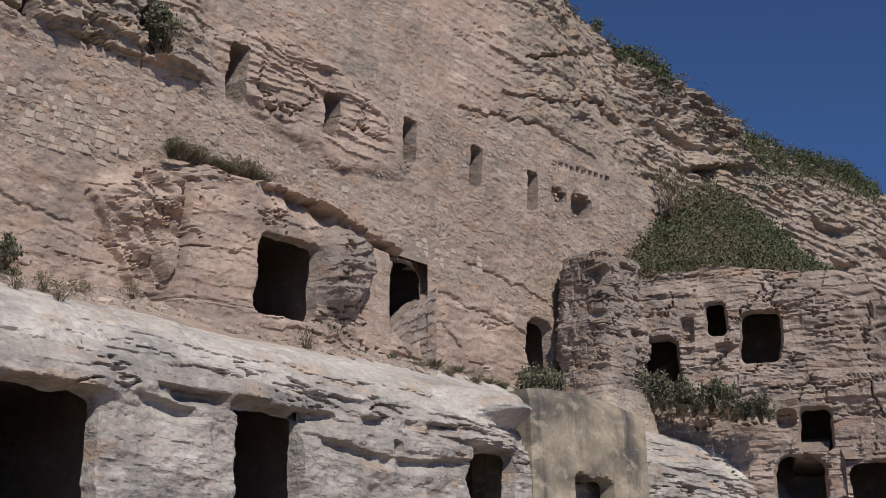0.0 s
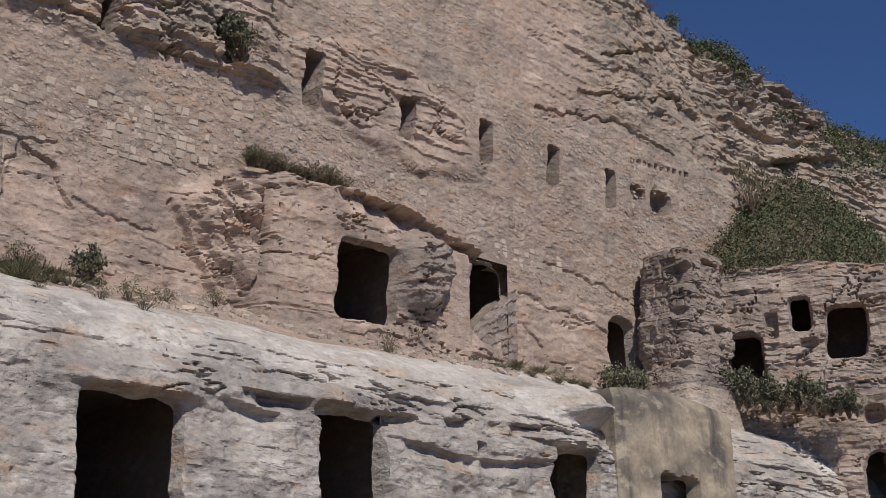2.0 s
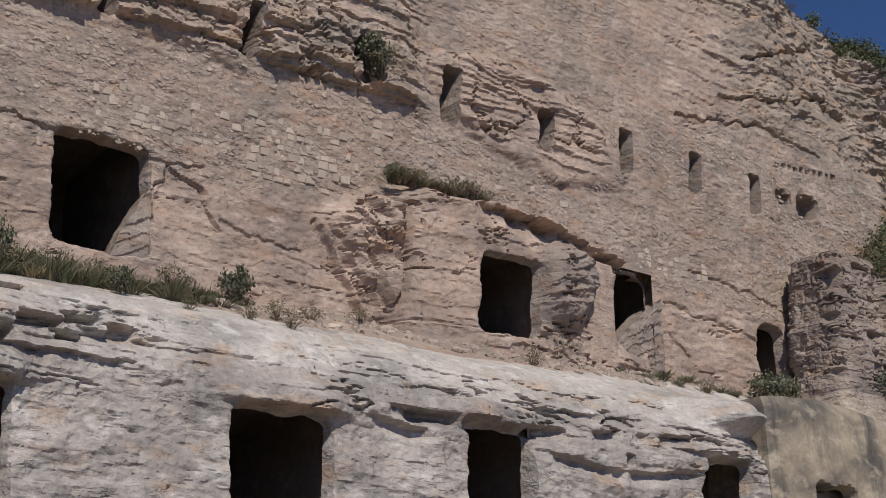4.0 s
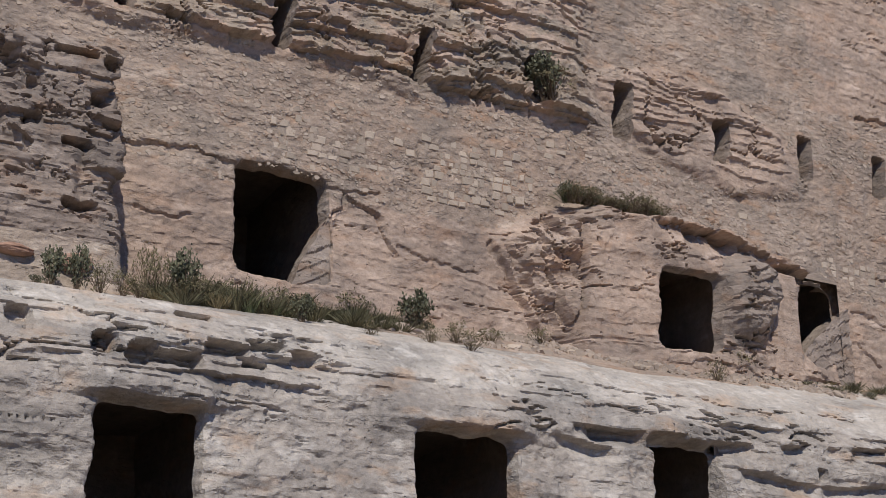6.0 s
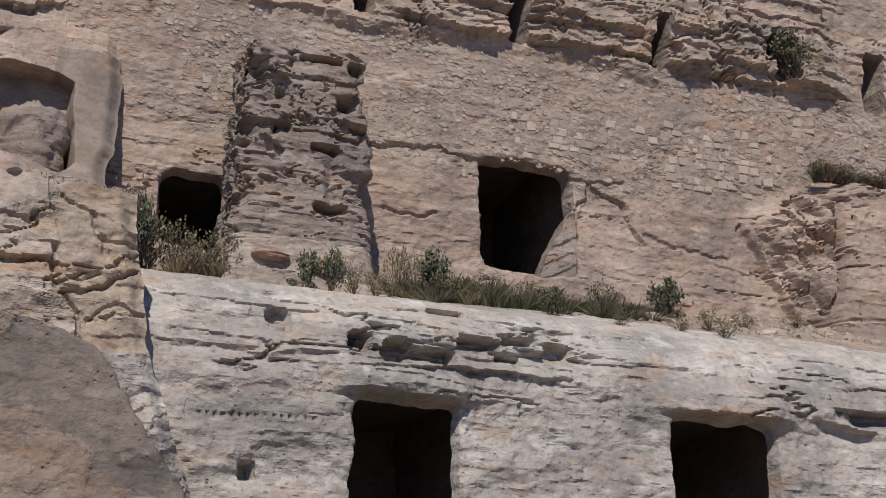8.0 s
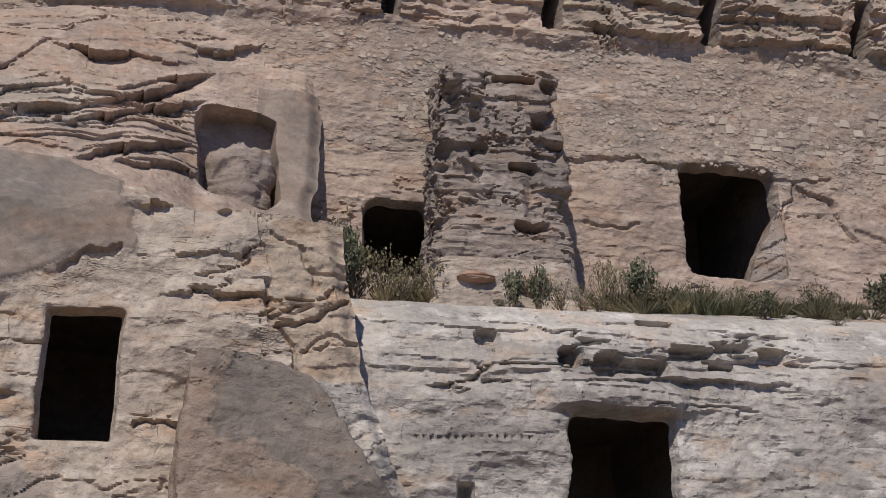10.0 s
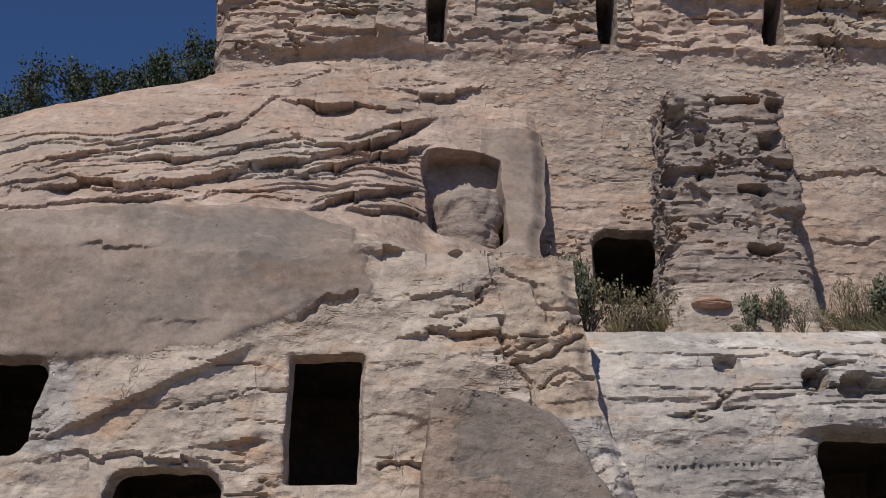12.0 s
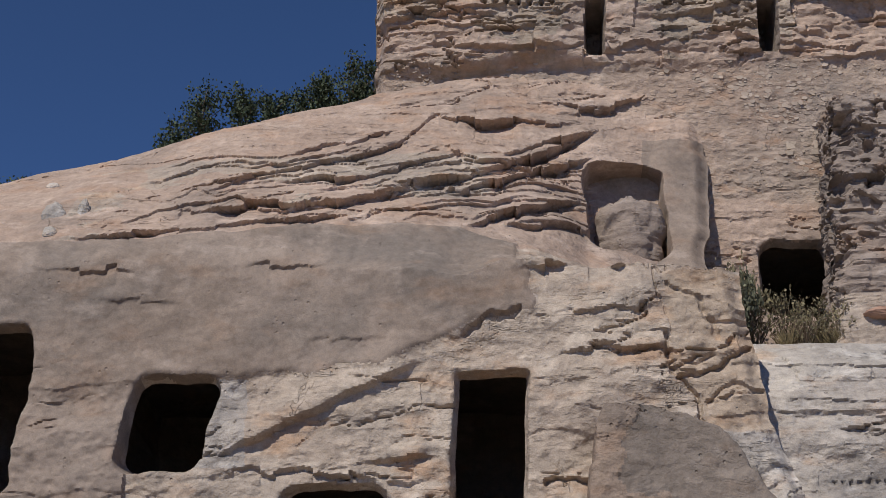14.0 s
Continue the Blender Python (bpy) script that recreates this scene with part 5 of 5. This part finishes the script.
# ---- growth on the talus and along the far skyline ----
def growth(name, points, size, high, label, material=M_LEAF):
    """Many small leaves over a list of rooted points; nobody could count them."""
    n = len(points)
    r = np.random.RandomState(5)
    c = points + np.stack([r.normal(0, 0.12, n), r.normal(0, 0.12, n), np.abs(r.normal(0, 1, n)) * high], -1)
    d = r.normal(0, 1, (n, 3)) + np.array([0, 0, 0.5])
    d /= np.linalg.norm(d, axis=1)[:, None]
    s = np.cross(d, r.normal(0, 1, (n, 3)))
    s /= np.linalg.norm(s, axis=1)[:, None]
    L = (size * r.uniform(0.6, 1.5, n))[:, None]
    verts = np.stack([c, c + d * L * 0.5 + s * L * 0.25, c + d * L, c + d * L * 0.5 - s * L * 0.25], 1).reshape(-1, 3)
    faces = np.arange(4 * n).reshape(-1, 4)
    ob = new(name, mesh_of(name, verts, faces, material, False))
    return tagged(ob, label, "vegetation", kind="stuff")


r = np.random.RandomState(11)
N = 260000
iw = r.randint(1, len(slope_w), N)
iu = r.randint(0, len(slope_u), N)
gu = slope_u[iu] + r.normal(0, 0.07, N)
gw = slope_w[iw] + r.normal(0, 0.07, N)
dense = fbm(gu * 0.9, gw * 0.9, 4, 411)
tuft = fbm(gu * 2.6, gw * 2.6, 3, 413)
ok = (dense > 0.24) & (gw < 2.6 + 1.8 * gu + 0.6 + 2.0 * (tuft - 0.5)) & (gw < 15) & (tuft + 0.25 * r.random_sample(N) > 0.42)
kind = dense + 0.12 * r.normal(0, 1, N) - 0.07 * np.maximum(3.2 - gw, 0) + 0.06
pts = np.stack([gu, gw + 0.4, slope_z[iw, iu] - 0.02 + 0.35 * np.maximum(tuft - 0.45, 0)], -1)
rot = np.array(FACE.to_3x3())
pts = pts @ rot.T + np.array(FACE.translation)
growth("slope_grass", pts[ok & (kind > 0.52)], 0.11, 0.2, "dense green grass and low scrub on the talus slope", M_GRASS)
growth("slope_scrub", pts[ok & (kind <= 0.52) & (kind > 0.36)], 0.11, 0.2, "olive scrub between the grass on the talus slope", M_TUFT)
growth("slope_dry_grass", pts[ok & (kind <= 0.36)], 0.11, 0.18, "dry grass among the green on the talus slope", M_DRYLEAF)
fx = r.uniform(45, 74, 30000)
ft = np.interp(fx, UPPER_XS, UPPER_TOP)
fz = ft - np.abs(r.normal(0, 1, 30000)) * np.interp(fx, [45, 50, 53, 57, 60, 74], [0.25, 0.9, 2.0, 1.5, 0.8, 0.6])
keep_far = fbm(fx * 0.6, fz * 0.9, 4, 421) > 0.47
fp = np.stack([fx, wall_y(fx, fz) - 0.05, fz], -1)[keep_far]
growth("far_scrub", fp, 0.11, 0.2, "low green scrub along the far edge of the cliff", M_GRASS)
for x, h in ((43.0, 0.7), (44.6, 0.8), (46.2, 0.9), (47.0, 0.9), (49.5, 0.8), (51.0, 1.0), (53.0, 1.4), (54.2, 1.0), (56, 0.9), (58, 0.9), (60.5, 1.1), (61.5, 0.8), (64, 1.0), (66, 1.1), (68, 0.9)):
    z = float(np.interp(x, UPPER_XS, UPPER_TOP))
    plant(SHRUBS, rng.randrange(1, 3), x, float(wall_y(np.array([x]), np.array([z]))[0]) + 0.2, z - 0.05, h * 0.65, h * 0.9)
plant(SHRUBS, 2, 46.2, 29.4, 19.6, 2.2, 1.4)


# ---- trees behind the crest of the buttress ----
def tree(height, seed):
    t = random.Random(seed)
    root = new("tree")
    bt, bl = bmesh.new(), bmesh.new()
    top = Vector((t.gauss(0, 0.15), t.gauss(0, 0.15), height * 0.85))
    stem(bt, Vector((0, 0, -0.3)), top * 0.5, 0.07, 0.045)
    stem(bt, top * 0.5, top, 0.045, 0.012)
    for i in range(30):
        f = t.uniform(0.18, 1.0)
        a = t.uniform(0, 6.283)
        reach = height * 0.36 * (1.1 - 0.65 * f) * t.uniform(0.5, 1.1)
        b0 = top * f
        b1 = b0 + Vector((math.cos(a) * reach, math.sin(a) * reach, height * t.uniform(0.05, 0.2)))
        stem(bt, b0, b1, 0.02, 0.006)
        for _ in range(85):
            g = t.uniform(0.3, 1.1)
            p = b0.lerp(b1, g) + Vector((t.gauss(0, 0.1), t.gauss(0, 0.1), t.gauss(0, 0.12)))
            leaf(bl, p, 0.09 * t.uniform(0.6, 1.3), 0.8)
    part("trunk", bt, M_TWIG, root)
    part("crown", bl, M_TREELEAF, root)
    return tagged(root, "small leafy green tree on top of the rock", "tree", "trees on the crest")


for n, (x, y, base, h) in enumerate(((-8.6, 33.0, 15.9, 3.1), (-9.3, 33.2, 15.7, 2.3), (-7.4, 33.0, 16.2, 2.6), (-6.6, 33.0, 16.4, 2.5), (-6.0, 33.2, 16.6, 2.5),
                                     (-5.3, 33.0, 16.9, 2.4), (-4.7, 33.0, 17.2, 2.7), (-4.2, 33.4, 17.3, 3.0), (-13.2, 33.0, 14.4, 2.2), (-14.6, 33.0, 14.2, 1.9))):
    tree(0.95 * h, 500 + n).matrix_basis = pose(x, y, base, 0, 0, 40 * n)


# ---- small stones set in the walls ----
def stones(name, px, py, pz, sizes, proud, material, parent, label, seed):
    """Flat-faced rubble bedded in a wall: all of it as one part."""
    n, k = len(px), 6
    r = np.random.RandomState(seed)
    ang = np.linspace(0, 2 * math.pi, k, endpoint=False)[None, :] + r.uniform(-0.35, 0.35, (n, k)) + r.uniform(0, 1, (n, 1))
    rad = sizes[:, None] * r.uniform(0.65, 1.1, (n, k))
    wide = r.uniform(1.0, 1.9, (n, 1))
    dx, dz = np.cos(ang) * rad * wide, np.sin(ang) * rad
    out = proud * r.uniform(0.4, 1.3, n)
    tilt = r.uniform(-0.07, 0.07, (n, 2))
    front = np.stack([px[:, None] + dx * 0.86, py[:, None] - out[:, None] + dx * tilt[:, :1] + dz * tilt[:, 1:], pz[:, None] + dz * 0.86], -1)
    back = np.stack([px[:, None] + dx, py[:, None] + 0.12 + 0 * dx, pz[:, None] + dz], -1)
    verts = np.concatenate([front, back], 1).reshape(-1, 3)
    o = (np.arange(n) * 2 * k)[:, None]
    tris = [np.concatenate([o, o + i, o + i + 1], 1) for i in range(1, k - 1)]
    for i in range(k):
        j = (i + 1) % k
        tris.append(np.concatenate([o + i, o + k + i, o + k + j], 1))
        tris.append(np.concatenate([o + i, o + k + j, o + j], 1))
    ob = new(name, mesh_of(name, verts, np.concatenate(tris, 0), material, False))
    ob.parent = parent
    return tagged(ob, label, kind="stuff")


def clear(x, z):
    """Away from slots and cave mouths."""
    good = np.ones(len(x), dtype=bool)
    for cx, cz, w, h in SLOTS + [(5.6, 12.2, 1.6, 2.2), (13.75, 13.15, 2.3, 2.8), (31.7, 13.1, 2.3, 3.2), (38.3, 12.8, 1.5, 2.6), (21.35, 18.9, 0.9, 1.4)]:
        good &= (np.abs(x - cx) > w / 2 + 0.2) | (np.abs(z - cz) > h / 2 + 0.2)
    return good


r = np.random.RandomState(21)
N = 26000
sx = r.uniform(-3.4, 45, N)
sz = r.uniform(13.8, 20.6, N)
bed = smooth(14.0, 14.9, sz) * np.where(sx < 23, smooth(17.9, 17.5, sz), smooth(20.6, 19.6, sz))
bed = bed * (outcrop(sx, sz) < 0.1) * (np.hypot((sx - 27.2) / 4.4, (sz - 18.8 + 0.12 * (sx - 27)) / 1.7) > 0.95)
want = bed * smooth(0.36, 0.62, fbm(sx * 0.5, sz * 0.9, 4, 431)) * 0.9
ok = (r.uniform(0, 1, N) < want) & clear(sx, sz)
sx, sz = sx[ok], sz[ok]
stones("rubble", sx, wall_y(sx, sz), sz, 0.02 + 0.06 * r.uniform(0, 1, len(sx)) ** 2.4, 0.010, M_STONE, upper, "small pale stones set in the wall", 22)
N = 3500
bx = r.uniform(15, 31, N)
by = r.uniform(27.6, 29.9, N)
bz = terrace(bx) - (29.9 - by) / 3.4 * (terrace(bx) - 9.8)
want = smooth(0.4, 0.6, fbm(bx * 0.6, by * 1.2, 3, 441))
ok = r.uniform(0, 1, N) < want
bx, bz = bx[ok], bz[ok]
stones("rubble", bx, lower_y(bx, bz), bz, 0.04 + 0.10 * r.uniform(0, 1, len(bx)) ** 2, 0.08, M_STONE, lower, "loose pale rubble on the bank", 23)


# ---- loose stones lying on the bank and the shelf ----
def stone_mesh(seed):
    t = random.Random(seed)
    bm = bmesh.new()
    bmesh.ops.create_icosphere(bm, subdivisions=2, radius=0.5)
    for v in bm.verts:
        v.co *= 1 + 0.5 * noise.noise(v.co * 2.2 + Vector((seed, 0, 0)))
        v.co.z *= 0.6 + 0.1 * t.random()
    me = bpy.data.meshes.new("loose_stone")
    bm.to_mesh(me)
    bm.free()
    me.materials.append(M_BLOCK)
    return me


STONES = [stone_mesh(s) for s in range(4)]
for i in range(44):
    x = 15.8 + 4.2 * rng.random() if i % 2 else 17 + 18 * rng.random()
    y = 27.6 + 1.9 * rng.random()
    size = rng.uniform(0.14, 0.36)
    ob = new("loose_stone", STONES[i % 4])
    ob.matrix_basis = pose(x, y, shelf_z(x, y) + 0.08 * size, rng.uniform(-15, 15), rng.uniform(-15, 15), rng.uniform(0, 360)) @ Matrix.Diagonal((size * rng.uniform(0.9, 1.6), size, size, 1))
    tagged(ob, "loose tan stone lying on the rubble bank", "stone", "loose stones")


# ---- dressed blocks in courses, and a low kerb ----
def block_mesh(seed):
    t = random.Random(seed)
    bm = bmesh.new()
    bmesh.ops.create_cube(bm, size=1.0)
    bmesh.ops.bevel(bm, geom=[e for e in bm.edges if all(v.co.y < 0 for v in e.verts)], offset=0.09, segments=1, affect='EDGES')
    for v in bm.verts:
        v.co += Vector((t.gauss(0, 0.035), t.gauss(0, 0.03), t.gauss(0, 0.035)))
    me = bpy.data.meshes.new("block")
    bm.to_mesh(me)
    bm.free()
    me.materials.append(M_BLOCK)
    return me


BLOCKS = [block_mesh(s) for s in range(6)]


def courses(x0, x1, z0, z1, share, seed):
    t = random.Random(seed)
    z = z0
    while z < z1:
        h = t.uniform(0.15, 0.25)
        x = x0 + t.uniform(0, 0.4)
        while x < x1:
            w = t.uniform(0.16, 0.36)
            mid = 1 - abs((z - z0) / (z1 - z0) - 0.5) * 0.8
            if t.random() < share * mid and clear(np.array([x + w / 2]), np.array([z + h / 2]))[0]:
                y = float(wall_y(np.array([x + w / 2]), np.array([z + h / 2]))[0])
                ob = new("block", BLOCKS[t.randrange(6)])
                ob.parent = upper
                ob.matrix_basis = pose(x + w / 2, y + 0.093 - t.uniform(0, 0.022), z + h / 2, t.gauss(0, 2), t.gauss(0, 1.5), t.gauss(0, 2)) @ Matrix.Diagonal((w - 0.035, 0.2, h - 0.03, 1))
            x += w
        z += h


courses(17.5, 20.6, 14.75, 16.4, 0.8, 1)
courses(20.6, 22.2, 15.6, 17.2, 0.25, 2)
courses(13.2, 17.2, 14.9, 16.2, 0.33, 3)
courses(32.0, 35.2, 14.9, 15.7, 0.6, 4)
courses(26.0, 31.0, 15.9, 17.0, 0.10, 5)
courses(5.0, 6.4, 14.9, 15.8, 0.3, 6)

kerb = new("stone_kerb")
tagged(kerb, "low row of upright pinkish bricks holding the terrace earth", "kerb")
for i in range(11):
    x = 14.75 + 0.155 * i
    ob = new("brick", BLOCKS[i % 6])
    ob.parent = kerb
    ob.matrix_basis = pose(x, 28.35, shelf_z(x, 28.35) + 0.08, 0, rng.gauss(0, 4), 0) @ Matrix.Diagonal((0.125, 0.14, rng.uniform(0.18, 0.26), 1))
